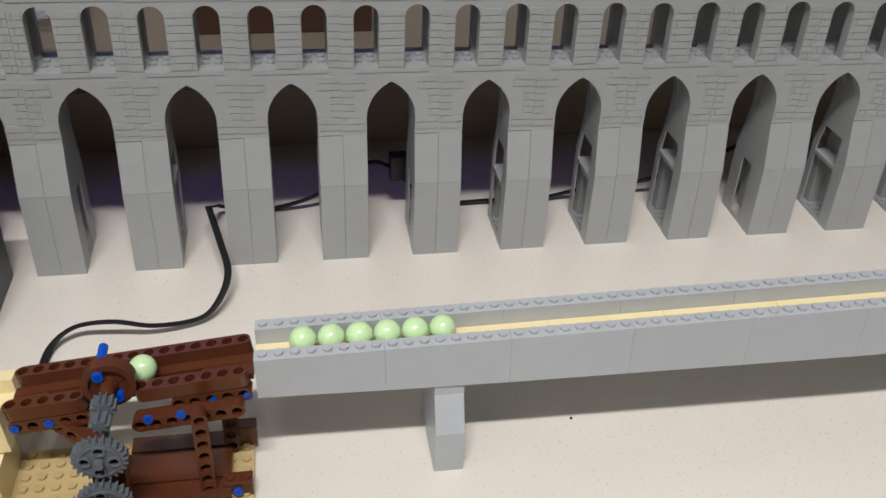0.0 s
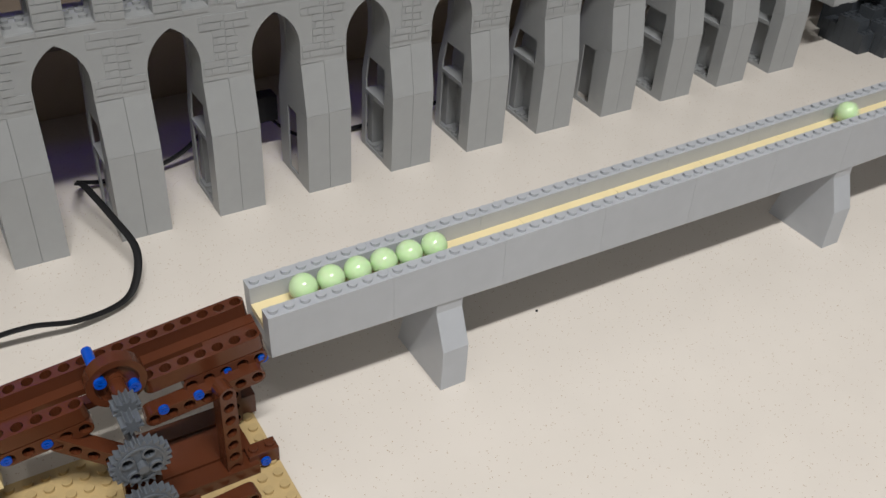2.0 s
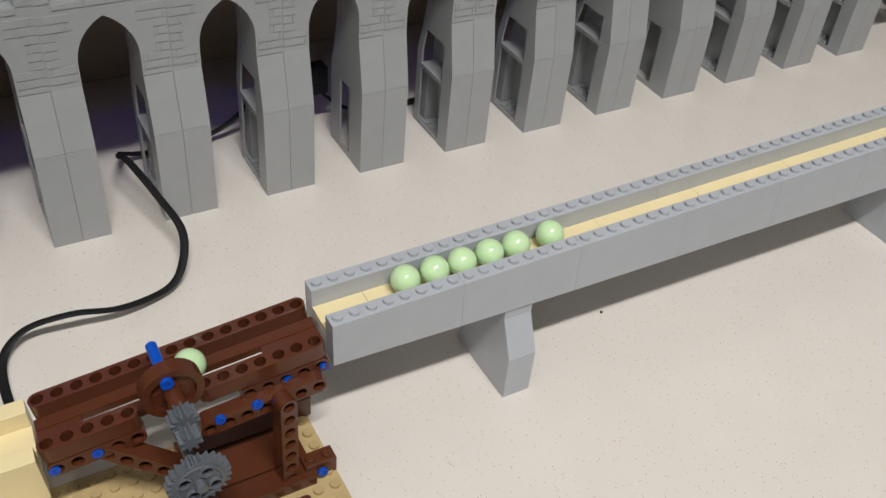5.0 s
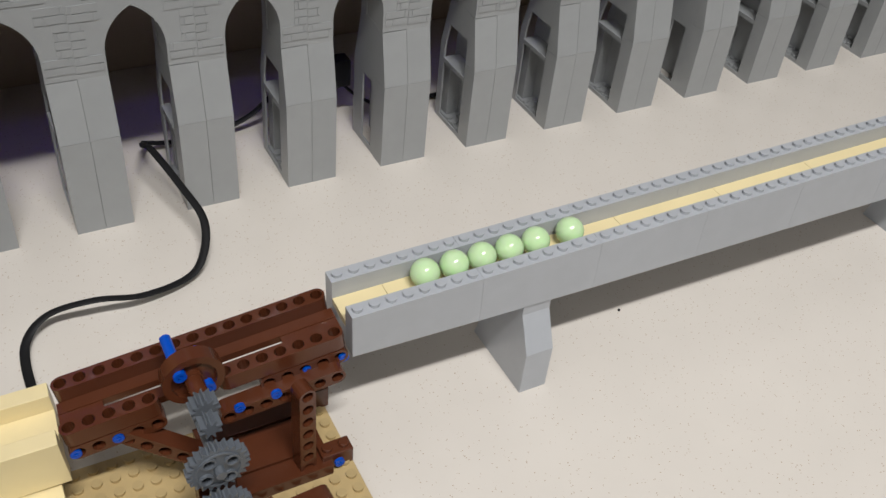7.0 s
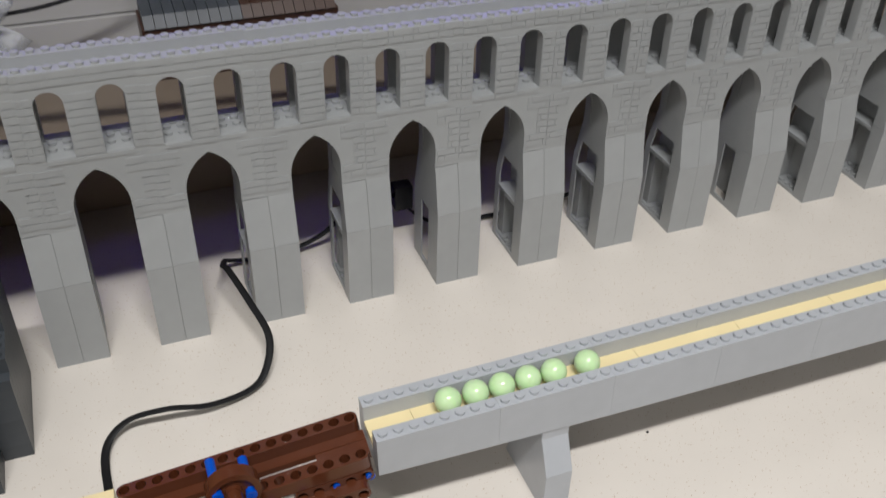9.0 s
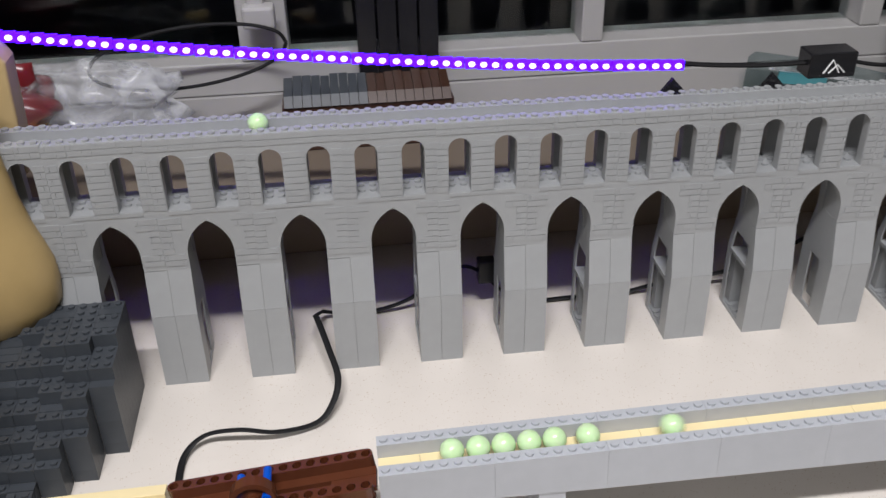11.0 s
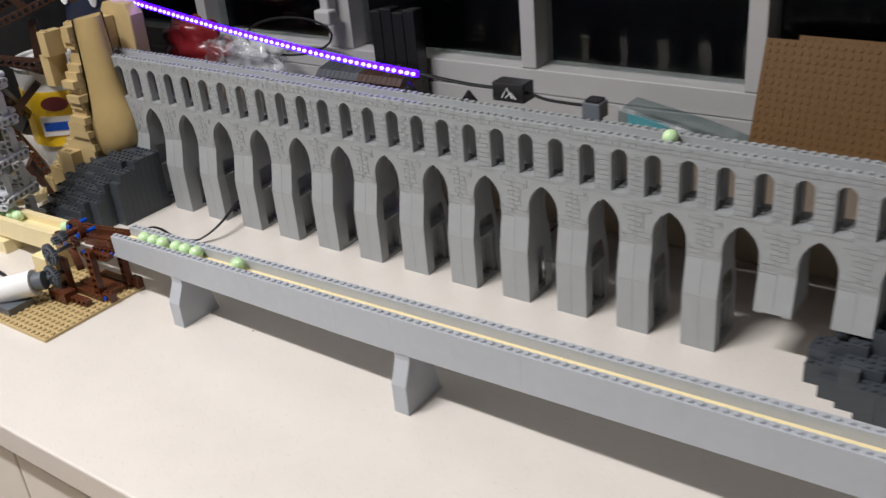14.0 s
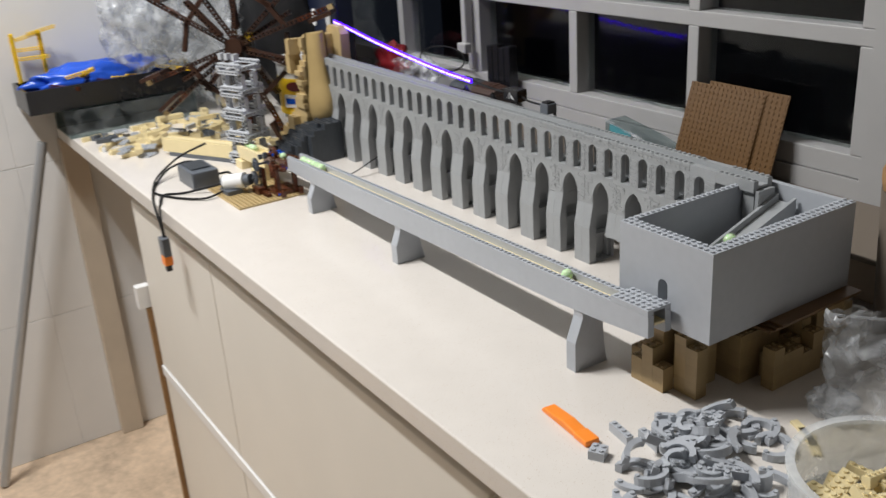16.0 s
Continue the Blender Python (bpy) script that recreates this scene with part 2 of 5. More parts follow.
structure("wall_south", Build().box(-1.6, -2.7, -0.9, 2.8, -2.6, 2.2), ROOM_LOW_BOUNCE, "unseen plain wall, darkened to lower the bounced light")

# window wall with three lights over a sill
WY = 0.262
wall = Build()
wall.slab([[(-1.6, 0.08), (2.8, 0.08), (2.8, 2.2), (-1.6, 2.2)], [(-0.70, 0.1182), (0.985, 0.1182), (0.985, 0.95), (-0.70, 0.95)]], WY, WY + 0.1)
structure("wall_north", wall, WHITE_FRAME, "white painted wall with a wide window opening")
structure("backsplash", Build().box(-1.6, 0.1725, -0.9, 2.8, WY - 0.0006, 0.0845), BACKSPLASH, "cream wall strip between counter and sill")
win = tagged(thing("window_1", "white painted metal window frame with dark night panes", "window"), kind="structure")
posts = [-0.70, -0.20, 0.076, 0.394, 0.673, 0.965]
rail = Build()
rail.box(-0.70, WY + 0.004, 0.119, 0.985, WY + 0.05, 0.150)
rail.box(-0.70, WY + 0.004, 0.295, 0.985, WY + 0.05, 0.318)
rail.box(-0.70, WY + 0.004, 0.93, 0.985, WY + 0.05, 0.95)
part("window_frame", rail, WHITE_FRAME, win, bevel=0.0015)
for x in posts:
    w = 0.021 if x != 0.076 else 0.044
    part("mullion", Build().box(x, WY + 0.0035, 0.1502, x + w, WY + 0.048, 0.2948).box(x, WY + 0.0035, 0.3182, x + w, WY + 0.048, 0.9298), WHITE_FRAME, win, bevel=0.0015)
for a, b in zip(posts, posts[1:]):
    for z0, z1 in ((0.15, 0.295), (0.318, 0.93)):
        p = part("pane", Build().box(a + (0.043 if a == 0.076 else 0.02), WY + 0.03, z0 - 0.004, b + 0.004, WY + 0.034, z1 + 0.004), GLASS, win)
part("window_handle", Build().box(0.088, WY - 0.02, 0.205, 0.103, WY - 0.002, 0.30).box(0.084, WY - 0.03, 0.19, 0.112, WY - 0.012, 0.21), WHITE_FRAME, win, "white window latch handle", bevel=0.003)
# front edge pushed outward so the ledge shades the counter's back strip
structure("window_sill", Build().box(-0.8, 0.098, 0.085, 1.6, WY - 0.0005, 0.092), SILL_STONE, "stone window sill ledge, darkened for shade and stretched out over the counter", bevel=0.002)
night = structure("backdrop", Build().box(-3, 2.2, -1, 4, 2.25, 3), mat("night_dark", (0.012, 0.012, 0.016), 0.8), "dark night outside the window")

# cabinet fronts under the counter
cab = thing("base_cabinet", "cream laminate kitchen base cabinet under the counter", "cabinet")
part("carcass", Build().box(-0.26, -0.367, -0.88, 1.7, 0.2, -0.034), CABINET, cab)
for x0, x1 in ((-0.258, 0.2035), (0.2065, 1.0235), (1.0265, 1.695)):
    part("door", Build().box(x0, -0.387, -0.460, x1, -0.369, -0.065), CABINET, cab, bevel=0.002)
    part("drawer", Build().box(x0, -0.387, -0.87, x1, -0.369, -0.488), CABINET, cab, bevel=0.002)
part("edge_strip", Build().box(-0.26, -0.390, -0.486, 1.69, -0.372, -0.462), WHITE_PLASTIC, cab, "white plastic edge strip")
structure("pillar", Build().box(-0.8015, -0.412, -0.9, -0.775, -0.352, -0.031), mat("beige_board", (0.55, 0.47, 0.37), 0.6, vary=0.1, scale=12), "beige painted upright board under the counter", bevel=0.002)
west = bpy.data.objects["wall_west"]
zs, ys = (-0.9, -0.5, -0.0877, 0.3246, 0.737), (-1.418, -1.118, -0.818, -0.518, -0.218, 0.082)
for z0, z1 in zip(zs, zs[1:]):
    for y0, y1 in zip(ys, ys[1:]):
        part("tile", Build().box(-0.8085, y0 + 0.001, z0 + 0.001, -0.802, y1 - 0.001, z1 - 0.001), WALL_TILE, west, bevel=0.0008)

# ---- aqueduct ----
def fall(x):
    return -0.0106 * x


def gothic(half, z0, spring, apex, n=9):
    """The outline of a pointed arch opening, anticlockwise."""
    h = apex - spring
    r = (half * half + h * h) / (2 * half)
    top = math.asin(h / r)
    right = [(half - r + r * math.cos(top * i / n), spring + r * math.sin(top * i / n)) for i in range(n + 1)]
    return [(half, z0)] + right + [(-x, z) for x, z in right[-2::-1]] + [(-half, z0)]


def round_window(cx, half, z0, top, n=10):
    return [(cx - half, z0), (cx + half, z0)] + [(cx + half * math.cos(math.pi * i / n), top - half + half * math.sin(math.pi * i / n)) for i in range(n + 1)]


AW0, AW1 = 0.0965, 0.1968       # underside and top of the arcade wall at the first arch
SILL, WTOP, APEX, SPRING = 0.1442, 0.1852, 0.1345, 0.109
arch = gothic(0.016, AW0, SPRING, APEX)
outline = [(-0.032, AW0), (-0.016, AW0)] + arch[::-1][1:-1] + [(0.016, AW0), (0.032, AW0), (0.032, AW1), (-0.032, AW1)]
front = Build().slab([outline, round_window(-0.016, 0.0078, SILL, WTOP), round_window(0.016, 0.0078, SILL, WTOP)], 0, 0.008)
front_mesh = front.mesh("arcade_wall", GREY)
G = 0.0006


def masonry(seed):
    """Raised stone faces of the embossed bricks on one bay of the wall."""
    b, rr = Build(), random.Random(seed)

    def stones(x0, x1, z0, z1, cuts):
        xs = [x0] + [x0 + (x1 - x0) * c for c in cuts] + [x1]
        for a, c in zip(xs, xs[1:]):
            d = 0.0005 + rr.uniform(-0.00008, 0.00008)
            b.box(a + 0.00045, -d, z0 + G / 2, c - 0.00045, 0.0004, z1 - G / 2)

    def brick(x0, x1, z0):
        """One embossed brick, two courses high, its joints staggered."""
        low, up = (((0.84,), (0.17,)) if rr.random() < 0.75 else ((0.34,), (0.84,)))
        stones(x0, x1, z0, z0 + BR / 2, low)
        stones(x0, x1, z0 + BR / 2, z0 + BR, up)

    for i in range(4):          # parapet over the windows
        stones(-0.032 + 0.016 * i, -0.016 + 0.016 * i, AW1 - 0.0088, AW1 - 0.0044, (0.6,))
        stones(-0.032 + 0.016 * i, -0.016 + 0.016 * i, AW1 - 0.0044, AW1 - 0.0001, (0.2,))
    for n in range(4):          # piers between the windows
        z = SILL + 0.0002 + n * BR
        for x0, x1 in ((-0.0081, 0.0081), (0.0239, 0.0320), (-0.0320, -0.0239)):
            if x1 - x0 > 0.01:
                brick(x0, x1, z)
            else:
                stones(x0, x1, z, z + BR / 2, (0.62,) if x0 > 0 else ())
                stones(x0, x1, z + BR / 2, z + BR, () if x0 > 0 else (0.38,))
    for x0, x1 in ((-0.0239, -0.0081), (0.0081, 0.0239), (-0.0081, 0.0081)):   # sill course
        stones(x0, x1, SILL - 0.0036, SILL - 0.0002, ())
    z = AW0 + 0.0036            # spandrels: wide bricks below and above, a narrow stack between
    for side in (-1, 1):
        edge = 0.032 * side
        lo = min(edge, edge - 0.0152 * side)
        brick(lo, lo + 0.0152, z)
        lo = min(edge, edge - 0.0158 * side)
        brick(lo, lo + 0.0158, z + 3 * BR)
        for n in (1, 2):
            half = min(edge, edge - 0.0080 * side)
            stones(half, half + 0.0080, z + n * BR, z + n * BR + BR / 2, (0.30,) if side > 0 else ())
            stones(half, half + 0.0080, z + n * BR + BR / 2, z + (n + 1) * BR, () if side > 0 else (0.72,))
    return b.mesh("stone_facing", GREY)


facing = [masonry(k) for k in (1, 2, 3)]
BAYS = range(-1, 15)
aqueduct = thing("aqueduct", "long light grey toy brick aqueduct with pointed arches and windows", "aqueduct")
for k in BAYS:
    m = pose(0.064 * k, 0, fall(0.064 * k))
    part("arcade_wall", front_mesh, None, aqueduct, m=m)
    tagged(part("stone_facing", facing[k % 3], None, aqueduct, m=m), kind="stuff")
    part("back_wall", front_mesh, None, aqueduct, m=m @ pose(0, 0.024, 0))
# half a bay closes the arcade at its far end
m = pose(0.96, 0, fall(0.96))
half = [p for p in arch[::-1] if p[0] <= 0.0082]
edge = [(-0.032, AW0), (-0.016, AW0)] + half[1:] + [(0.0082, half[-1][1] - 0.002), (0.0082, AW1), (-0.032, AW1)]
last_mesh = Build().slab([edge, round_window(-0.016, 0.0078, SILL, WTOP)], 0, 0.008).mesh("arcade_wall", GREY)
part("arcade_wall", last_mesh, None, aqueduct, m=m)
part("back_wall", last_mesh, None, aqueduct, m=m @ pose(0, 0.024, 0))
few = Build()
for n in range(8):
    few.box(-0.0078 + 0.0039 * (n % 2), -0.0007, SILL + n * 0.0048 + G / 2, 0.0078, 0.0005, SILL + (n + 1) * 0.0048 - G / 2)
    few.box(-0.0318, -0.0007, SILL + n * 0.0048 + G / 2, -0.0242, 0.0005, SILL + (n + 1) * 0.0048 - G / 2)
tagged(part("stone_facing", few, GREY, aqueduct, m=m), kind="stuff")
gallery = Build().box(-0.032, 0.0082, SILL - 0.0042, 0.032, 0.0238, SILL - 0.0008)
for i in range(8):
    for y in (0.012, 0.020):
        gallery.stud(-0.028 + i * S, y, SILL - 0.0008)
gallery_mesh = gallery.mesh("gallery_floor", GREY)
channel = Build().box(-0.032, 0.0082, AW1 - 0.0098, 0.032, 0.0238, AW1 - 0.0066)
channel_mesh = channel.mesh("channel_floor", GREY)
top = Build()
for i in range(8):
    for y in (0.004, 0.028):
        top.stud(-0.028 + i * S, y, AW1)
top_mesh = top.mesh("parapet_studs", GREY)
for k in BAYS:
    m = pose(0.064 * k, 0, fall(0.064 * k))
    part("gallery_floor", gallery_mesh, None, aqueduct, m=m)
    part("channel_floor", channel_mesh, None, aqueduct, m=m)
    part("parapet_studs", top_mesh, None, aqueduct, m=m)

KNEE, OUT = 0.062, -0.0066
for k in range(-1, 15):
    x, dz = 0.064 * k + 0.032, fall(0.064 * k + 0.032)
    foot = 0.0 if k < 12 else 0.052
    t0 = AW0 + dz
    knee = KNEE + dz
    body = Build()
    prof = [(0.0006, t0), (OUT + 0.0006, knee), (OUT + 0.0006, foot), (0.041, foot), (0.041, knee), (0.0318, t0 + 0.002)]
    if foot:
        prof = [(0.0006, t0), (OUT + 0.0006, max(foot, knee)), (OUT + 0.0006, foot), (0.041, foot), (0.0318, t0)]
    # side cheeks stand proud, the middle is a recess with shelves
    for x0, x1 in ((-0.0157, -0.0145), (0.0145, 0.0157)):
        recess = ([(0.0012, foot + 0.0030), (0.0350, foot + 0.0030), (0.0350, knee - 0.001), (0.0310, knee + 0.016), (0.0060, knee + 0.016), (0.0012, knee - 0.001)] if k % 4 != 0 else [(0.012, foot + 0.004), (0.027, foot + 0.004), (0.027, knee - 0.006), (0.012, knee - 0.006)]) if not foot else None
        loops = [prof] + ([recess] if recess else [])
        body.slab(loops, x0, x1, Matrix(((0, 1, 0, 0), (1, 0, 0, 0), (0, 0, 1, 0), (0, 0, 0, 1))))
    body.slab([[(y, z) for y, z in prof]], -0.0142 if foot else -0.0035, -0.0075 if foot else 0.0, Matrix(((0, 1, 0, 0), (1, 0, 0, 0), (0, 0, 1, 0), (0, 0, 0, 1))))
    body.slab([[(y, z) for y, z in prof]], 0.0002 if not foot else 0.0075, 0.0035 if not foot else 0.0142, Matrix(((0, 1, 0, 0), (1, 0, 0, 0), (0, 0, 1, 0), (0, 0, 0, 1))))
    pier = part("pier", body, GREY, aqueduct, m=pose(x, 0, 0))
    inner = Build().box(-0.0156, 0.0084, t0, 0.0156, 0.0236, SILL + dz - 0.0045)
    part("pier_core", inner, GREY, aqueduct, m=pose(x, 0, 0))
    # facing bricks, sloped above and upright below
    for x0, x1 in ((-0.016, -0.00012), (0.00012, 0.016)):
        if not foot:
            part("brick", Build().box(x0, OUT, foot, x1, 0.006, knee - 0.0002), GREY, pier)
        lo = max(knee, foot)
        yk = OUT
        v = [(x0, yk, lo), (x1, yk, lo), (x1, 0.0, t0 - 0.0002), (x0, 0.0, t0 - 0.0002), (x0, 0.006, lo), (x1, 0.006, lo), (x1, 0.006, t0 - 0.0002), (x0, 0.006, t0 - 0.0002)]
        part("brick", Build().add(v, [(0, 1, 2, 3), (4, 7, 6, 5), (0, 4, 5, 1), (3, 2, 6, 7), (0, 3, 7, 4), (1, 5, 6, 2)]), GREY, pier)
    if not foot and k % 4 != 0:
        hz = knee - (0.010, 0.006, 0.014)[k % 3]
        sh = Build().box(-0.0159, 0.0065, hz, 0.0159, 0.036, hz + 0.0032)
        sh.box(-0.0140, 0.0008, 0.0001, 0.0140, 0.038, 0.0032)
        sh.box(-0.0120, 0.031, 0.0034, 0.0120, 0.0390, hz - 0.0002)
        for i in range(4):
            for j in range(3):
                sh.stud(-0.012 + i * S, 0.012 + j * 0.007, 0.0032)
        part("shelf_insert", sh, GREY, pier)

# ---- guideway ----
GX, GY, GZ = 0.1665, -0.2025, 0.0545
GYAW, GPITCH, GLEN, GH = -0.95, -1.72, 0.915, 0.024
guide_pose = pose(GX, GY, GZ, 0, GPITCH, GYAW)
guideway = thing("guideway", "light grey toy brick ball track with cream channel", "track")
guideway.matrix_basis = guide_pose
N = int(GLEN / S)
LOW = [(0.0, 0.0545), (0.10, 0.0532), (0.354, 0.0550), (0.794, 0.0705), (0.92, 0.0826)]


def under_z(q):
    """Height of the beam's underside in its own space, q metres along it."""
    z = float(np.interp(q, [a for a, b in LOW], [b for a, b in LOW]))
    return z - GZ - q * math.tan(radians(-GPITCH))


for y0, nm in ((0, "side_wall"), (0.024, "side_wall")):
    x = 0
    while x < N:
        wall = Build()
        n = min(8, N - x)
        a, c = x * S + 0.00006, (x + n) * S - 0.00006
        v = [(q, yy, zz) for q in (a, c) for yy in (y0, y0 + 0.008) for zz in (under_z(q), GH)]
        wall.add(v, [(0, 1, 3, 2), (4, 6, 7, 5), (0, 4, 5, 1), (2, 3, 7, 6), (0, 2, 6, 4), (1, 5, 7, 3)])
        x += n
        part("brick", wall, GREY_LIGHT, guideway)
    st = Build()
    for i in range(N):
        st.stud((i + 0.5) * S, y0 + 0.004, GH)
    tagged(part("studs", st, GREY_LIGHT, guideway), kind="stuff")
under = Build().box(0.0, 0.008, 0.002, (N - 7) * S, 0.024, 0.011)
part("underside", under, GREY_LIGHT, guideway)
x, n = 0, 0
while x < N - 7:
    w = 3 if n == 0 else min(8, N - 7 - x)
    part("tile", Build().box(x * S + 0.0001, 0.0082, 0.0112, (x + w) * S - 0.0001, 0.0238, 0.0148), CREAM, guideway)
    x, n = x + w, n + 1
# boxed end with a hood where balls drop in
UP = GH + 0.0064
for y0 in (0, 0.024):
    raised = Build().box((N - 7) * S, y0, GH + 0.0002, N * S - 0.0003, y0 + 0.0079, UP)
    for i in range(7):
        raised.stud((N - 6.5 + i) * S, y0 + 0.004, UP)
    part("end_wall", raised, GREY_LIGHT, guideway)
endb = Build().box((N - 7) * S, 0.0081, UP - 0.0032, N * S - 0.016, 0.0238, UP)
for i in range(5):
    for j in range(2):
        endb.stud((N - 6.5 + i) * S, 0.012 + j * S, UP)
part("end_roof", endb, GREY_LIGHT, guideway)
hood = Build().box((N - 2) * S + 0.0003, 0.0081, UP - 0.0030, N * S - 0.0005, 0.0238, UP)
for i in range(2):
    for j in range(2):
        hood.stud((N - 1.5 + i) * S, 0.012 + j * S, UP)
part("end_hood", hood, GREY_LIGHT, guideway)
part("end_tile", Build().box((N - 7) * S + 0.0002, 0.0085, 0.0025, N * S - 0.017, 0.0235, 0.0062), CREAM, guideway)
part("end_tile", Build().box(N * S - 0.015, 0.009, 0.012, N * S, 0.023, 0.0146), CREAM, guideway)
for gx, gy in ((0.2635, -0.2122), (0.558, -0.2165), (0.967, -0.2262)):
    ztop = float(np.interp(gx - GX, [a for a, b in LOW], [b for a, b in LOW])) - 0.0002
    yb = GY + (gx - GX) * math.tan(radians(GYAW))
    lx = gx - GX
    kn = ztop * 0.60
    prof = [(yb + 0.001, ztop), (yb + 0.001 - 0.0, ztop - 0.006), (gy, kn * 0.85), (gy, 0), (gy + 0.048, 0), (gy + 0.043, kn * 0.6), (yb + 0.030, ztop)]
    sup = Build().slab([prof], gx - 0.0078, gx + 0.0078, Matrix(((0, 1, 0, 0), (1, 0, 0, 0), (0, 0, 1, 0), (0, 0, 0, 1))))
    ob = part("support_pier", sup, GREY_LIGHT, guideway, bevel=0.0004)
    ob.matrix_parent_inverse = guide_pose.inverted()

# ---- basin at the end ----
basin = thing("basin", "open light grey toy brick box on tan bricks", "box")
BX0, BX1, BY0, BY1, BZ0, BZ1 = 0.995, 1.124, -0.179, 0.045, 0.079, 0.178
op = [(1.0525, 0.102), (1.0660, 0.102)] + [(1.05925 + 0.00675 * math.cos(math.pi * i / 8), 0.124 + 0.00675 * math.sin(math.pi * i / 8)) for i in range(9)]
part("front_wall", Build().slab([[(BX0, BZ0), (BX1, BZ0), (BX1, BZ1), (BX0, BZ1)], op], BY0, BY0 + 0.016), GREY_LIGHT, basin)
part("side_wall", Build().box(BX0, BY0 + 0.016, BZ0, BX0 + 0.008, BY1, BZ1), GREY_LIGHT, basin)
part("side_wall", Build().box(BX1 - 0.016, BY0 + 0.016, BZ0, BX1, BY1, BZ1), GREY_LIGHT, basin)
part("back_wall", Build().box(BX0 + 0.008, BY1 - 0.008, BZ0, BX1 - 0.016, BY1, BZ1), GREY_LIGHT, basin)
part("floor_plate", Build().box(BX0 + 0.008, BY0 + 0.016, BZ0, BX1 - 0.016, BY1 - 0.008, BZ0 + 0.02), GREY, basin)
rim = Build()
for i in range(16):
    for j in range(2):
        rim.stud(BX0 + (i + .5) * S, BY0 + (j + .5) * S, BZ1)
for j in range(2, 28):
    rim.stud(BX0 + .5 * S, BY0 + (j + .5) * S, BZ1)
    rim.stud(BX1 - .5 * S, BY0 + (j + .5) * S, BZ1)
    rim.stud(BX1 - 1.5 * S, BY0 + (j + .5) * S, BZ1)
part("rim_studs", rim, GREY_LIGHT, basin)

# channel running on from the last bay to the basin
EX0, EX1 = 0.9682, 1.024
for y0 in (0.0, 0.024):
    part("parapet", Build().box(EX0 + 0.0002, y0, 0.1735, EX1, y0 + 0.008, 0.1868), GREY, aqueduct)
    st = Build()
    for i in range(7):
        st.stud(EX0 + (i + 0.5) * S, y0 + 0.004, 0.1868)
    part("parapet_studs", st, GREY, aqueduct)
part("channel_floor", Build().box(0.9282, 0.0082, 0.1769, EX0, 0.0238, 0.1801), GREY, aqueduct)
part("gallery_floor", Build().box(0.9282, 0.0082, 0.130, 0.968, 0.0238, 0.1336), GREY, aqueduct)
part("channel_floor", Build().box(EX0 + 0.0002, 0.0082, 0.1769, EX1, 0.0238, 0.1801), GREY, aqueduct)
part("end_post", Build().box(1.006, 0.004, 0.1, 1.022, 0.028, 0.1733), GREY, aqueduct)


# slide inside the basin
slide = thing("slide", "grey toy brick slide dropping into the basin", "slide")
SWAP = Matrix(((0, 1, 0, 0), (1, 0, 0, 0), (0, 0, 1, 0), (0, 0, 0, 1)))
part("bed", Build().slab([[(0.033, 0.160), (-0.135, 0.106), (-0.135, 0.099), (0.033, 0.099)]], 1.034, 1.054, SWAP), GREY, slide)
for x0 in (1.0302, 1.0542):
    part("rail", Build().slab([[(0.033, 0.168), (-0.135, 0.114), (-0.135, 0.099), (0.033, 0.099)]], x0, x0 + 0.0036, SWAP), GREY, slide)
part("chute", Build().box(1.0252, 0.002, 0.150, 1.0300, 0.030, 0.176), GREY, slide)

# dark tan brick rocks under the basin
def brick_mesh(w, d, h, material, studs=True, name="brick"):
    b = Build().box(-w * S / 2 + 0.0001, -d * S / 2 + 0.0001, 0, w * S / 2 - 0.0001, d * S / 2 - 0.0001, h)
    if studs:
        for i in range(w):
            for j in range(d):
                b.cyl((i - w / 2 + 0.5) * S, (j - d / 2 + 0.5) * S, h - 0.0002, h + 0.0017, 0.0024, 8)
    return b.mesh(name, material)


def slope_mesh(w, d, h, material):
    x, y = w * S / 2 - 0.0001, d * S / 2 - 0.0001
    v = [(-x, -y, 0), (x, -y, 0), (x, y, 0), (-x, y, 0), (-x, -y, h * 0.35), (x, -y, h * 0.35), (x, y, h), (-x, y, h), (x, y - 0.007, h), (-x, y - 0.007, h)]
    return Build().add(v, [(0, 3, 2, 1), (0, 1, 5, 4), (1, 2, 6, 8, 5), (3, 0, 4, 9, 7), (4, 5, 8, 9), (9, 8, 6, 7), (2, 3, 7, 6)]).mesh("brick", material)


def rock(name, label, x0, x1, y0, y1, height, material, seed, clip=None, slopes=0.4, rag=0.008, turns=(0,), deep=2, freq=110):
    """A heap of bricks laid in shifted courses whose tops follow height(x, y)."""
    rr = random.Random(seed)
    ob = thing(name, label, "rock")
    step, row, off = 0.016, S * deep, Vector((seed * 1.7, seed * 0.9, 0))
    studded, sloped = brick_mesh(2, deep, BR, material), slope_mesh(2, deep, BR, material)

    def top(x, y):
        if not (x0 <= x <= x1 and y0 <= y <= y1) or (clip and not clip(x, y)):
            return 0.0
        return height(x, y) + rag * noise.noise(Vector((x, y, 0)) * freq + off)

    for k in range(12):
        z = k * BR
        x = x0 + step / 2 
        while x < x1 + step:
            y = y0 + row / 2
            while y < y1 + row:
                if z < 0.060 + 0.05 * (material is DARK) and top(x, y) >= z + 0.55 * BR:
                    covered = top(x, y) >= z + 1.55 * BR
                    around = [top(x + dx, y + dy) >= z + 0.55 * BR for dx, dy in ((step, 0), (-step, 0), (0, -row), (0, row))]
                    if not covered or not all(around):
                        sl = not covered and rr.random() < slopes
                        part("brick", sloped if sl else studded, None, ob, m=pose(x, y, z, 0, 0, rr.choice(turns) if sl else 0))
                y += row
            x += step
    return ob


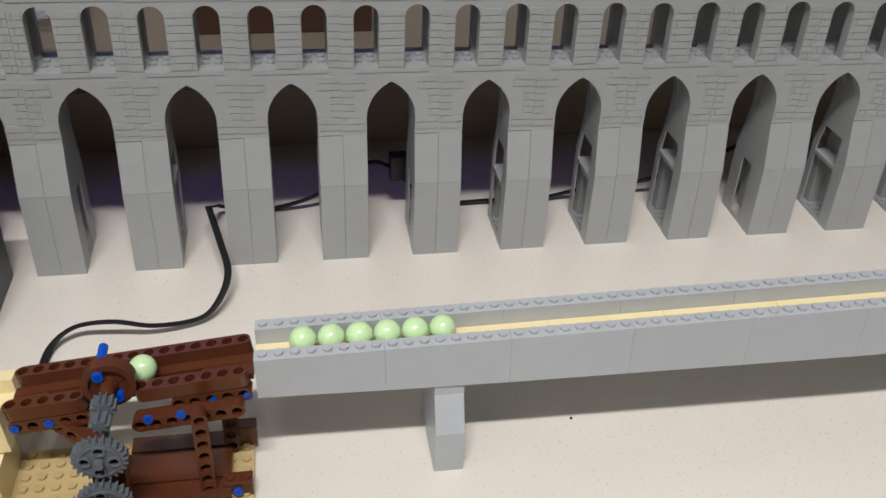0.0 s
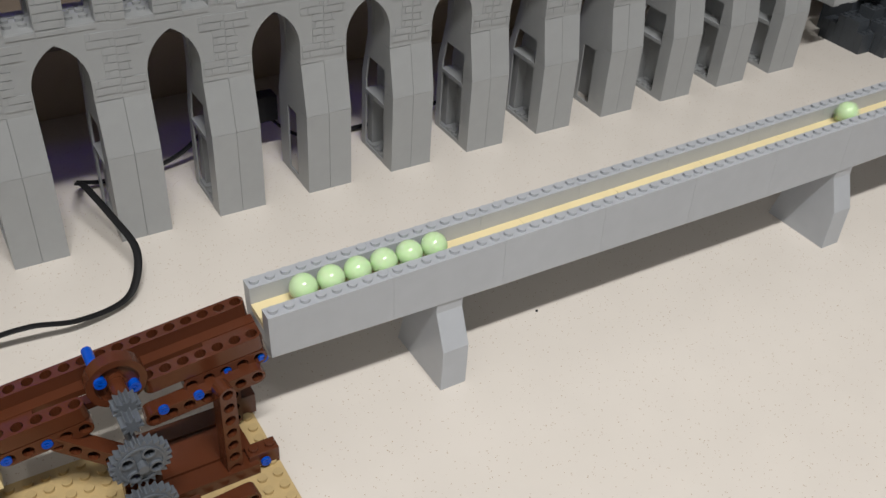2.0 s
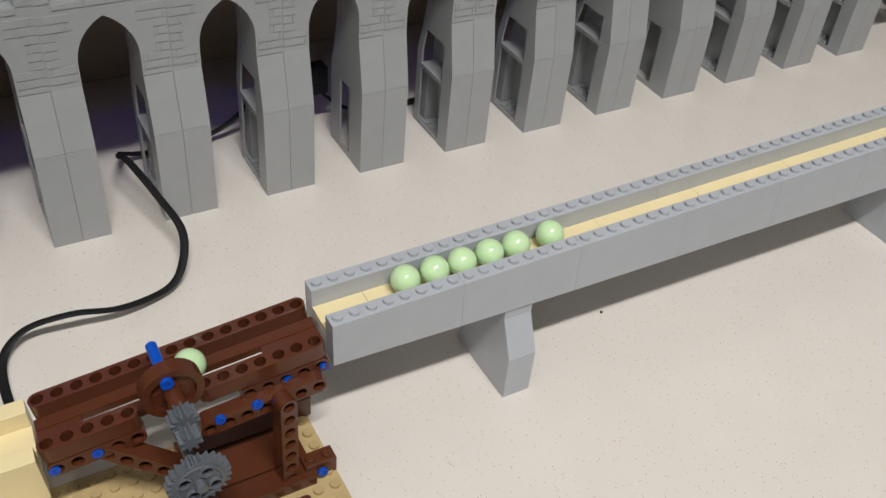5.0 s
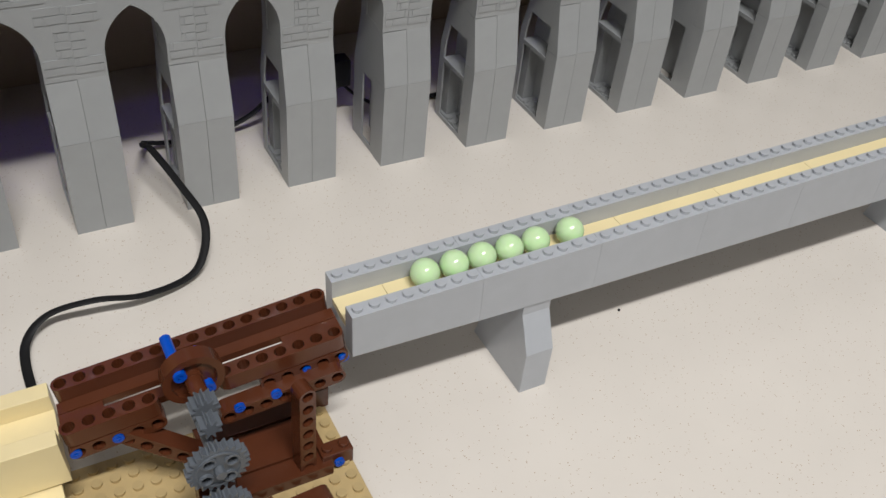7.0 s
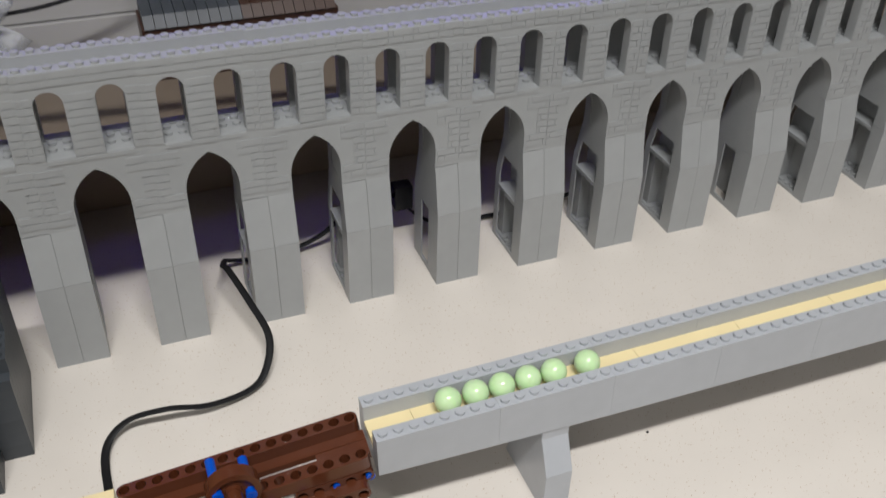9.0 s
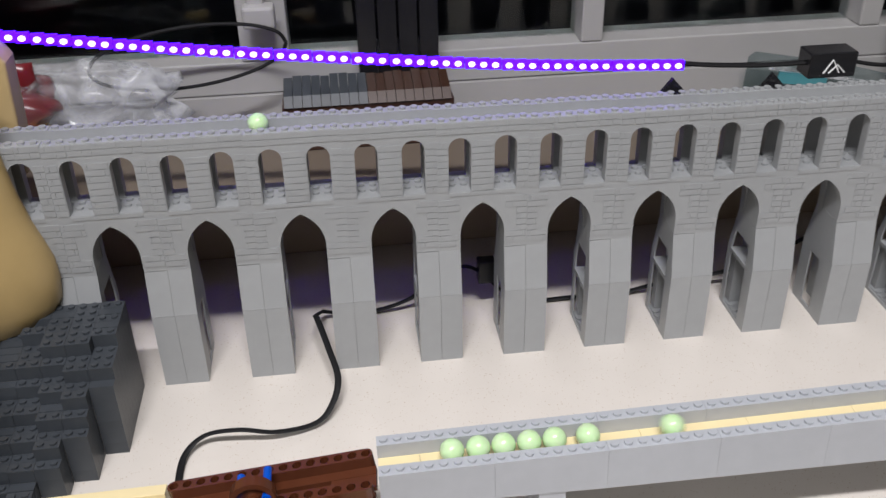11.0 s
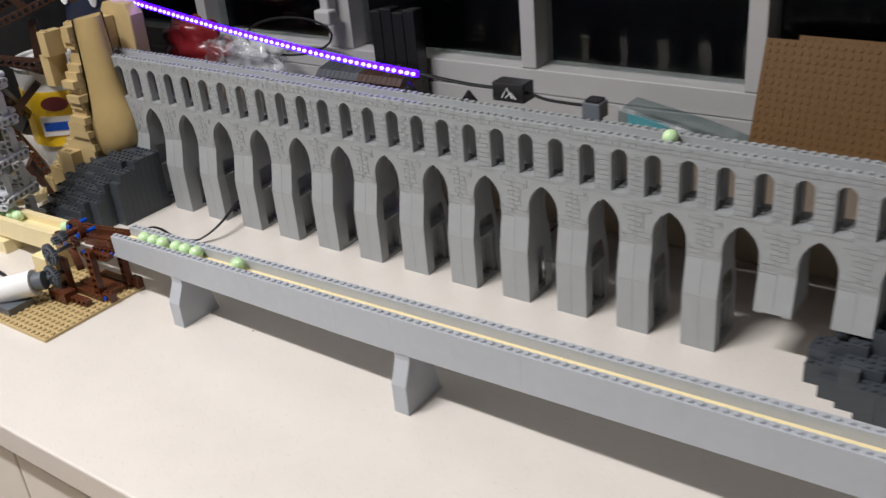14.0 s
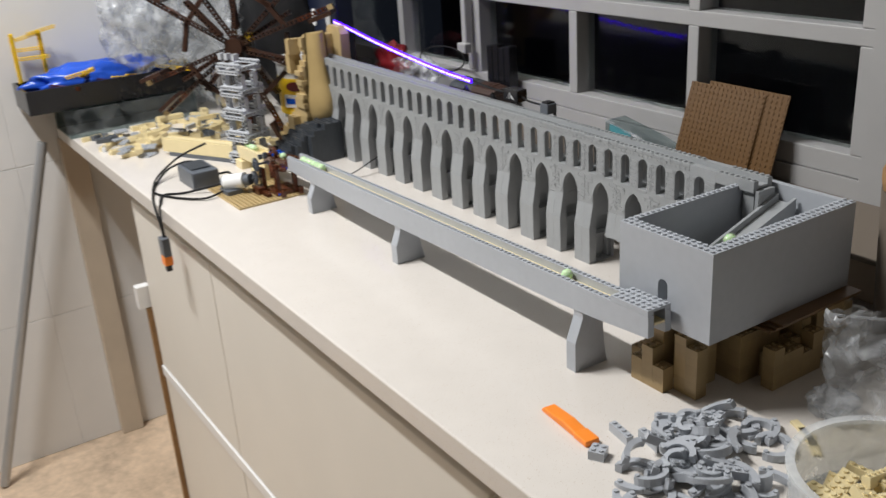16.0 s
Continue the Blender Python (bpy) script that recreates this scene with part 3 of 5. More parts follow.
TAN_LABEL = "dark tan stepped brick rock base standing on the counter"
rock("tan_rock", TAN_LABEL, 1.004, 1.100, -0.184, -0.112, lambda x, y: min(0.072, 0.058 - 1.3 * max(0, 1.040 - x) - 0.9 * max(0, -0.164 - y)), DTAN, 5, rag=0.07, slopes=0.0, freq=45, clip=lambda x, y: noise.noise(Vector((x * 60, y * 60, 3.3))) > -0.20)
rock("tan_rock", TAN_LABEL, 1.058, 1.146, -0.108, -0.012, lambda x, y: 0.056 - 1.1 * max(0, x - 1.118), DTAN, 6, rag=0.06, slopes=0.0, freq=45, clip=lambda x, y: noise.noise(Vector((x * 60, y * 60, 3.3))) > -0.20)
rock("tan_rock", TAN_LABEL, 1.03, 1.126, -0.008, 0.056, lambda x, y: 0.066, DTAN, 7)
for i in range(3):
    tagged(part("brown_plate", Build().box(1.05 - 0.004 * i, -0.10 + 0.006 * i, 0.0705 + 0.0028 * i, 1.136 + 0.003 * i, 0.045, 0.0731 + 0.0028 * i), PLATE_BROWN), "brown plate laid flat between rock and basin", "plate", "plates under the basin")
rock("dark_rock", "dark grey stepped brick rock under the short piers", 0.832, 0.992, -0.046, 0.05,
     lambda x, y: 0.05 - 0.7 * max(0, 0.870 - x) - 0.75 * max(0, -0.006 - y), DARK, 8, slopes=0.15, rag=0.014, deep=1, freq=70, clip=lambda x, y: (x - 0.925) ** 2 / 0.0088 + (y - 0.01) ** 2 / 0.0034 < 1.05)
rock("dark_rock", "dark grey sloping brick rock at the foot of the tower", -0.128, -0.004, -0.132, 0.0,
     lambda x, y: 0.076 - 0.68 * max(0, -0.045 - y) + 0.2 * min(0, x + 0.04), DARK, 9, slopes=0.12, deep=1, clip=lambda x, y: x < -0.006 - 0.8 * max(0, -0.077 - y), rag=0.006)

# ---- sandstone tower ----
tower = thing("sandstone_tower", "tan toy brick tower with a smooth swelling curved side", "tower")
prof = [(0.060, 0.045), (0.070, 0.061), (0.085, 0.070), (0.100, 0.072), (0.115, 0.0715), (0.128, 0.068), (0.146, 0.0625), (0.165, 0.0585), (0.185, 0.0560), (0.215, 0.0535), (0.245, 0.0510), (0.2490, 0.0495)]
lathe, n = Build(), 28
for z, r in prof:
    lathe.v += [(-0.111 + max(r * math.cos(2 * math.pi * i / n), 0.030), -0.004 + 0.46 * r * math.sin(2 * math.pi * i / n), z) for i in range(n)]
for k in range(len(prof) - 1):
    lathe.f += [(k * n + i, k * n + (i + 1) % n, (k + 1) * n + (i + 1) % n, (k + 1) * n + i) for i in range(n)]
lathe.f += [tuple(range(n))[::-1], tuple(range((len(prof) - 1) * n, len(prof) * n))]
part("curved_panel", lathe, mat("golden_tan_abs", (0.43, 0.31, 0.135), 0.35, vary=0.06), tower, "smooth golden tan curved panel", smooth=True)
rr = random.Random(11)
for k in range(25):
    z = k * BR
    left = float(np.interp(z, (0.0, 0.03, 0.078, 0.117, 0.168, 0.237), (-0.235, -0.215, -0.165, -0.132, -0.138, -0.122))) + rr.choice((0, 0.004, 0.008))
    y0, y1 = -0.040 + rr.choice((0, 0.008, 0.004)) + (0.012 if k > 18 else 0), 0.036
    course = Build().box(left, y0 + 0.012, z + 0.0001, -0.085, y1, z + BR - 0.0001).box(left + 0.020, y0 - 0.006, z + 0.0001, -0.085 + rr.choice((0, 0, 0.004)), y0 + 0.0119, z + BR - 0.0001)
    for j in range(4):
        course.stud(left + 0.0042 + j * S, y0 + 0.0165, z + BR - 0.0001)
    part("brick", course, TAN, tower)
part("slab", Build().slab([[(-0.110, 0.16), (-0.056, 0.16), (-0.052, 0.240), (-0.060, 0.2555), (-0.104, 0.2555), (-0.112, 0.245)]], 0.0375, 0.060), TAN, tower, bevel=0.002)
for x, y, z0, z1, w in ((-0.128, -0.044, 0.165, 0.205, 0.018), (-0.118, -0.046, 0.205, 0.236, 0.016), (-0.130, -0.052, 0.03, 0.075, 0.030), (-0.165, -0.050, 0.0, 0.046, 0.03), (-0.195, -0.05, 0.0, 0.026, 0.026)):
    step = Build().box(x - w / 2, y - 0.006, z0, x + w / 2, y + 0.02, z1)
    for dx in (-0.004, 0.004):
        step.stud(x + dx, y, z1)
    part("step", step, TAN, tower)

# ---- kicker ----
kicker = thing("ball_kicker", "reddish brown toy technic ball release with gears on a tan plate", "machine")
plate = Build().box(0.001, -0.302, 0, 0.161, -0.174, PL)
part("base_plate", plate, TAN, kicker, "tan studded base plate")
st = Build()
for i in range(20):
    for j in range(16):
        st.stud(0.001 + (i + 0.5) * S, -0.302 + (j + 0.5) * S, PL)
tagged(part("studs", st, TAN, kicker), kind="stuff")
ramp = pose(0.0445, -0.1835, 0.053, 0, -8.2, -3.0)


def liftarm(n, holes="z", thick=0.0078):
    """A technic beam along x from 0, with n round holes sunk into its faces."""
    b = Build()
    r = 0.0039
    pts = [(r * math.cos(math.pi / 2 + math.pi * i / 8), r * math.sin(math.pi / 2 + math.pi * i / 8)) for i in range(9)]
    pts += [((n - 1) * S - r * math.cos(math.pi / 2 + math.pi * i / 8), -r * math.sin(math.pi / 2 + math.pi * i / 8)) for i in range(9)]
    loops = [[(x, z) for x, z in pts]]
    for i in range(n):
        loops.append([(i * S + 0.0027 * math.cos(2 * math.pi * k / 12), 0.0027 * math.sin(2 * math.pi * k / 12)) for k in range(12)])
    b.slab(loops, -thick / 2, thick / 2)
    if holes == "z":
        rot = pose(0, 0, 0, 90, 0, 0)
        b.v = [tuple(rot @ Vector(p)) for p in b.v]
    return b


ARM15, ARM7, ARM5 = (liftarm(n).mesh("rail", BROWN) for n in (15, 7, 5))
SIDE15, SIDE9, SIDE7, SIDE5 = (liftarm(n, "y").mesh("beam", BROWN) for n in (15, 9, 7, 5))
L0 = 0.0042
part("rail", ARM15, None, kicker, m=ramp @ pose(L0, 0.0137, -0.002))
part("rail", ARM15, None, kicker, m=ramp @ pose(L0, 0.0137, -0.0102))
part("rail", ARM5, None, kicker, m=ramp @ pose(L0, -0.0107, -0.002))
part("rail", ARM7, None, kicker, m=ramp @ pose(0.068, -0.0107, -0.002))
part("beam", SIDE5, None, kicker, m=ramp @ pose(L0, -0.0107, -0.0105))
part("beam", SIDE5, None, kicker, m=ramp @ pose(0.084, -0.0107, -0.0105))
part("beam", SIDE7, None, kicker, m=ramp @ pose(0.064, -0.0165, -0.0158))
for v0, v1 in ((-0.0064, -0.0005), (0.0035, 0.0096)):
    part("floor_strip", Build().box(0.0, v0, -0.0085, 0.121, v1, -0.0049), BROWN, kicker, m=ramp)
part("floor_strip", Build().box(0.0, -0.0004, -0.0085, 0.018, 0.0034, -0.0052), BROWN, kicker, m=ramp)
part("floor_strip", Build().box(0.095, -0.0004, -0.0085, 0.121, 0.0034, -0.0052), BROWN, kicker, m=ramp)


def pin_mesh():
    b = Build()
    m = pose(0, 0, 0, 90, 0, 0)
    b.ring(-0.0007, 0.0008, 0.0012, 0.0027, 14, m)
    b.cyl(0, 0, -0.0006, 0.0002, 0.0014, 8, m)
    b.box(-0.0023, -0.0010, -0.0004, 0.0023, -0.0003, 0.0004)
    return b.mesh("pin", BLUE)


PIN = pin_mesh()
for x, y, z in ((0.162, -0.2030, 0.0573), (0.1457, -0.2022, 0.0552), (0.1134, -0.2070, 0.0505), (0.1293, -0.2078, 0.0528), (0.0481, -0.1975, 0.0425), (0.065, -0.1985, 0.0453), (0.1534, -0.2205, 0.0085)):
    part("pin", PIN, None, kicker, m=pose(x, y - 0.0002, z) @ Matrix.Diagonal((0.88, 1, 0.88, 1)))
# uprights, braces and stacked plates below the ramp
part("post", SIDE7, None, kicker, m=pose(0.1385, -0.2155, 0.0100, 0, -90, 8))
part("post", SIDE5, None, kicker, m=pose(0.150, -0.186, 0.0100, 0, -90, 0))
part("brace", SIDE5, None, kicker, m=pose(0.070, -0.196, 0.043, 0, 30, -22))
for i in range(4):
    part("deck_plate", Build().box(0.092 + 0.002 * i, -0.222 + 0.011 * i, PL + 0.0002, 0.150, -0.2115 + 0.011 * i, PL + 0.0066 + 0.001 * (i % 2)), BROWN, kicker)
foot = Build().box(0.146, -0.219, PL + 0.0002, 0.161, -0.211, PL + 0.0096)
foot.stud(0.1495, -0.215, PL + 0.0096).stud(0.1575, -0.215, PL + 0.0096)
part("foot_brick", foot, BROWN, kicker, bevel=0.0004)
part("foot_brick", Build().box(0.150, -0.184, PL + 0.0002, 0.163, -0.176, PL + 0.013), BROWN, kicker, bevel=0.0004)
part("beam", SIDE7, None, kicker, m=pose(0.092, -0.238, 0.0075, 0, 0, 4))
part("gear_frame", Build().box(0.088, -0.230, PL + 0.0002, 0.104, -0.222, 0.048).box(0.088, -0.246, PL + 0.0002, 0.118, -0.231, 0.017), BROWN, kicker, bevel=0.0006)
part("axle_sleeve", Build().cyl(0, 0, 0.0, 0.014, 0.0038, 14, pose(0.097, -0.200, 0.0700, 90, 0, 0)), BROWN, kicker, smooth=True)
# release wheel with two long pins; it turns on its axle
AX = (0.0972, -0.1995, 0.0700)
wheel = part("release_wheel", Build().ring(-0.0035, 0.0035, 0.0095, 0.0128, 28, pose(0, 0, 0, 90, 0, 0)).ring(-0.0012, 0.0012, 0.0035, 0.0096, 24, pose(0, 0, 0, 90, 0, 0)).ring(-0.0035, 0.0035, 0.0, 0.0042, 14, pose(0, 0, 0, 90, 0, 0)), BROWN, kicker, smooth=True, m=pose(*AX))
for sgn in (-1, 1):
    part("pin", PIN, None, wheel, m=pose(sgn * 0.0078, -0.0042, 0))
    part("long_pin", Build().cyl(0, 0, -0.0185, 0.0038, 0.0024, 12, pose(0, 0, 0, 90, 0, 0)), BLUE, wheel, "blue axle pin", smooth=True, m=pose(sgn * 0.0078, 0, 0))
part("spoke", Build().box(-0.0095, -0.0015, -0.0018, 0.0095, 0.0015, 0.0018), BROWN, wheel)
part("spoke", Build().box(-0.0018, -0.0015, -0.0095, 0.0018, 0.0015, 0.0095), BROWN, wheel)


def gear_mesh(teeth, r, thick, material):
    n = teeth * 4
    outer = []
    for i in range(n):
        rad = r if i % 4 in (1, 2) else r - 0.0021
        a = 2 * math.pi * (i + (0.25 if i % 4 == 1 else -0.25 if i % 4 == 2 else 0)) / n
        outer.append((rad * math.cos(a), rad * math.sin(a)))
    loops = [outer]
    if r > 0.009:
        for k in range(4):
            cx, cz = 0.0066 * math.cos(math.pi / 4 + k * math.pi / 2), 0.0066 * math.sin(math.pi / 4 + k * math.pi / 2)
            loops.append([(cx + 0.0023 * math.cos(2 * math.pi * j / 12), cz + 0.0023 * math.sin(2 * math.pi * j / 12)) for j in range(12)])
        loops.append([(0.0021, -0.0008), (0.0021, 0.0008), (0.0008, 0.0008), (0.0008, 0.0021), (-0.0008, 0.0021), (-0.0008, 0.0008), (-0.0021, 0.0008), (-0.0021, -0.0008), (-0.0008, -0.0008), (-0.0008, -0.0021), (0.0008, -0.0021), (0.0008, -0.0008)])
    b = Build().slab(loops, -thick / 2, thick / 2)
    if r > 0.009:
        rot = pose(0, 0, 0, 90, 0, 0)
        for k in range(4):
            cx, cz = 0.0066 * math.cos(math.pi / 4 + k * math.pi / 2), 0.0066 * math.sin(math.pi / 4 + k * math.pi / 2)
            b.ring(-thick / 2 - 0.0012, thick / 2 + 0.0012, 0.0023, 0.0031, 12, Matrix.Translation((cx, 0, cz)) @ rot)
        b.ring(-thick / 2 - 0.0008, thick / 2 + 0.0008, r - 0.0042, r - 0.0032, 32, rot)
    return b.mesh("gear", material)


G24, G12, G8 = gear_mesh(24, 0.0127, 0.0044, GEAR), gear_mesh(12, 0.0060, 0.0068, GEAR), gear_mesh(8, 0.0047, 0.0070, GEAR)
small_a = part("small_gear", G12, None, kicker, m=pose(0.0968, -0.2165, 0.0700))
small_b = part("small_gear", G8, None, kicker, m=pose(0.0962, -0.2255, 0.0690))
gear_a = part("gear", G24, None, kicker, m=pose(0.0955, -0.2355, 0.0560))
gear_b = part("gear", G24, None, kicker, m=pose(0.0945, -0.2400, 0.0318))
part("axle", Build().cyl(0, 0, -0.028, 0.004, 0.0022, 10, pose(0.0955, -0.2375, 0.056, 90, 0, 0)), GEAR, kicker)
part("axle", Build().cyl(0, 0, -0.02, 0.004, 0.0022, 10, pose(0.0945, -0.2420, 0.0318, 90, 0, 0)), GEAR, kicker)

# motor and battery box
motor = thing("motor", "white and grey toy electric motor lying on the tan plate", "motor")
mm = look((0.092, -0.248, 0.030), (0.035, -0.292, 0.018))
part("body", Build().cyl(0, 0, -0.055, -0.012, 0.0145, 24, mm), WHITE_PLASTIC, motor, smooth=True)
part("nose", Build().cyl(0, 0, -0.012, 0.0, 0.0105, 20, mm), GEAR, motor, smooth=True)
part("end_cap", Build().cyl(0, 0, -0.059, -0.0551, 0.013, 20, mm), GEAR, motor, smooth=True)
part("stand", Build().box(0.042, -0.292, PL, 0.082, -0.262, 0.012), GEAR, motor)
battery = thing("battery_box", "dark grey toy battery box standing on the counter", "battery box")
part("case", Build().box(-0.095, -0.325, 0, -0.008, -0.272, 0.034), GEAR, battery, bevel=0.002)
part("top_panel", Build().box(-0.088, -0.318, 0.0342, -0.03, -0.28, 0.037), DARK, battery, bevel=0.001)

# cream trough leading away from the kicker
trough = thing("cream_trough", "cream toy brick channel leading away from the kicker", "channel")
tp = pose(0.0445, -0.1835, 0.0445, 0, -4, -3)
part("bed", Build().box(-0.16, -0.0075, -0.008, -0.0005, 0.0105, 0.0), CREAM, trough, m=tp)
for v0 in (-0.0157, 0.0107):
    part("side_wall", Build().box(-0.16, v0, -0.016, -0.0005, v0 + 0.0080, 0.0085), CREAM, trough, m=tp, bevel=0.0003)
part("pillar", Build().box(0.012, -0.215, 0, 0.040, -0.178, 0.0265), CREAM, trough, bevel=0.0003)
part("pillar", Build().box(-0.108, -0.20, 0, -0.076, -0.165, 0.0165), CREAM, trough, bevel=0.0003)
beam = thing("cream_beam", "cream toy brick beam with a dark pinned strip on the counter", "beam")
bp = pose(-0.315, -0.285, 0, 0, 0, 27)
part("body", Build().box(0, 0, 0.008, 0.20, 0.03, 0.036), CREAM, beam, m=bp, bevel=0.0004)
part("strip", Build().box(0.02, -0.002, 0, 0.20, 0.028, 0.0078), GEAR, beam, m=bp)
st = Build()
for i in range(24):
    st.stud((i + 0.5) * S, 0.004, 0.036).stud((i + 0.5) * S, 0.026, 0.036)
part("studs", st, CREAM, beam, m=bp)

# ---- cables ----
def cable(name, label, ctrl, r, flat=1.0, material=None):
    return tagged(part(name, Build().tube(curve_points(ctrl, 8), r, 8, flat), material or BLACK, smooth=True), label, "cable")


cable("ribbon_cable", "flat black ribbon cable looping over the counter", [(0.134, 0.058, 0.010), (0.130, 0.030, 0.026), (0.1315, 0.016, 0.0323), (0.139, -0.015, 0.0265), (0.1445, -0.042, 0.019), (0.138, -0.061, 0.010), (0.1258, -0.071, 0.005), (0.100, -0.079, 0.008), (0.0755, -0.080, 0.014), (0.052, -0.078, 0.010), (0.0385, -0.090, 0.004), (0.0372, -0.122, 0.003), (0.041, -0.150, 0.012)], 0.0024, 0.34)
back_cable = cable("ribbon_cable", "flat black ribbon cable running behind the piers", [(0.134, 0.058, 0.010), (0.150, 0.062, 0.004), (0.174, 0.062, 0.003), (0.205, 0.062, 0.012), (0.229, 0.064, 0.029), (0.247, 0.064, 0.038), (0.262, 0.062, 0.035), (0.285, 0.06, 0.012), (0.306, 0.058, 0.003), (0.341, 0.058, 0.003), (0.3835, 0.058, 0.003), (0.415, 0.058, 0.009), (0.463, 0.058, 0.014), (0.484, 0.058, 0.02), (0.538, 0.058, 0.042), (0.565, 0.06, 0.068), (0.60, 0.066, 0.12), (0.612, 0.05, 0.185), (0.612, 0.042, 0.198)], 0.0025, 0.45)
part("plug", Build().box(0.262, 0.054, 0.026, 0.276, 0.066, 0.046), BLACK_GLOSS, back_cable, bevel=0.001)
cable("power_cable", "thin black cable from the battery box over the counter edge", [(-0.02, -0.268, 0.02), (0.02, -0.262, 0.03), (0.04, -0.27, 0.02), (0.0, -0.34, 0.004), (-0.02, -0.38, 0.003), (0.02, -0.40, 0.004), (0.055, -0.414, -0.01), (0.06, -0.415, -0.05)], 0.0022)
cable("power_cable", "thin black cable in loops before the battery box", [(-0.06, -0.268, 0.015), (-0.11, -0.29, 0.03), (-0.13, -0.33, 0.02), (-0.10, -0.37, 0.003), (-0.05, -0.39, 0.003), (0.01, -0.37, 0.003), (0.06, -0.33, 0.004), (0.055, -0.29, 0.008)], 0.0022)
cable("power_cable", "thin black cable hanging over the counter edge", [(-0.13, -0.25, 0.055), (-0.16, -0.30, 0.03), (-0.12, -0.36, 0.01), (-0.05, -0.392, 0.004), (0.02, -0.412, -0.002), (0.05, -0.415, -0.03), (0.058, -0.415, -0.055)], 0.0022)
plug = thing("plug", "small grey and orange cable plug hanging at the counter edge", "plug", pose(0, 0.018, 0))
part("shell", Build().box(0.048, -0.442, -0.085, 0.072, -0.428, -0.05), GEAR, plug, bevel=0.001)
part("cap", Build().box(0.05, -0.4425, -0.103, 0.070, -0.4275, -0.0855), ORANGE, plug, "orange plastic cap", bevel=0.001)
part("tip", Build().box(0.054, -0.44, -0.115, 0.066, -0.43, -0.1035), BLACK_GLOSS, plug)

# ---- light strip ----
strip = thing("led_strip", "violet glowing light strip hanging above the aqueduct", "light strip")
pts = curve_points([(-0.112, 0.064, 0.2575), (-0.05, 0.06, 0.2515), (0.0875, 0.055, 0.2345), (0.2474, 0.05, 0.2185), (0.33, 0.047, 0.2125), (0.408, 0.044, 0.2090)], 40)
part("tape", Build().tube(pts, 0.0042, 8, 0.22), STRIP, strip, smooth=True)
dist, acc, k = 0.0, 0.0, 0
diode, core = Build(), Build()
for a, b2 in zip(pts, pts[1:]):
    seg = (b2 - a).length
    while acc <= dist + seg:
        p = a + (b2 - a) * ((acc - dist) / seg)
        diode.box(p.x - 0.0044, p.y - 0.0052, p.z - 0.0034, p.x + 0.0044, p.y - 0.0016, p.z + 0.0034)
        core.cyl(0, 0, 0, 0.0010, 0.0019, 10, pose(p.x, p.y - 0.0053, p.z, 90, 0, 0) @ Matrix.Diagonal((1.3, 1.0, 1, 1)))
        k += 1
        acc += 0.0084 if k % 3 else 0.0096
    dist += seg
tagged(part("glow_band", diode, LED_GLOW, strip), kind="stuff")
tagged(part("diode_band", core, LED_CORE, strip), kind="stuff")
cable("strip_lead", "black lead from the light strip to its controller", [(0.408, 0.044, 0.209), (0.43, 0.045, 0.206), (0.47, 0.046, 0.203), (0.502, 0.046, 0.203)], 0.0028, 0.6)
cable("strip_lead", "black lead between controller and connector", [(0.538, 0.046, 0.202), (0.56, 0.042, 0.199), (0.59, 0.040, 0.199), (0.606, 0.038, 0.200)], 0.0016)
ctrl = thing("strip_controller", "small black controller box with a pale triangular mark", "controller")
part("case", Build().box(0.502, 0.036, 0.1935, 0.538, 0.056, 0.2125), BLACK_GLOSS, ctrl, bevel=0.0012)
mark = Build()
for dx, h in ((0.0, 0.010), (0.004, 0.006)):
    c = 0.519 + dx
    mark.tube([(c - 0.006, 0.0357, 0.1975), (c, 0.0357, 0.1975 + h), (c + 0.006, 0.0357, 0.1975)], 0.0006, 6)
part("mark", mark, WHITE_MARK, ctrl)
conn = thing("connector", "dark grey toy connector brick on the aqueduct rim", "connector")
part("body", Build().box(0.605, 0.027, 0.1910, 0.623, 0.045, 0.2060), GEAR, conn, bevel=0.0008)
part("collar", Build().box(0.607, 0.029, 0.2062, 0.621, 0.043, 0.2085), BLACK_GLOSS, conn)
for x, z in ((0.40, 0.1945), (0.475, 0.1935)):
    cl = Build()
    cl.slab([[(x - 0.009, z - 0.003), (x + 0.009, z - 0.003), (x - 0.001, z + 0.0075)]], 0.033, 0.037)
    cl.box(x - 0.003, 0.026, z - 0.003, x + 0.003, 0.033, z - 0.0005)
    tagged(part("strip_clip", cl, BLACK_GLOSS), "small black plastic clip on the aqueduct rim", "clip", "clips")

# ---- things on the sill ----
def stud_plate(name, label, m, w, h, nx, nz, material):
    ob = thing(name, label, "baseplate", m, "baseplates")
    part("sheet", Build().box(0, 0, 0, w, 0.0016, h), material, ob)
    st = Build()
    for i in range(nx):
        for j in range(nz):
            st.cyl((i + 0.5) * w / nx, (j + 0.5) * h / nz, -0.0001, 0.0010, 0.0024 * 8 * w / nx / 0.064, 8, pose(0, 0, 0, 90, 0, 0))
    tagged(part("studs", st, material, ob), kind="stuff")
    return ob


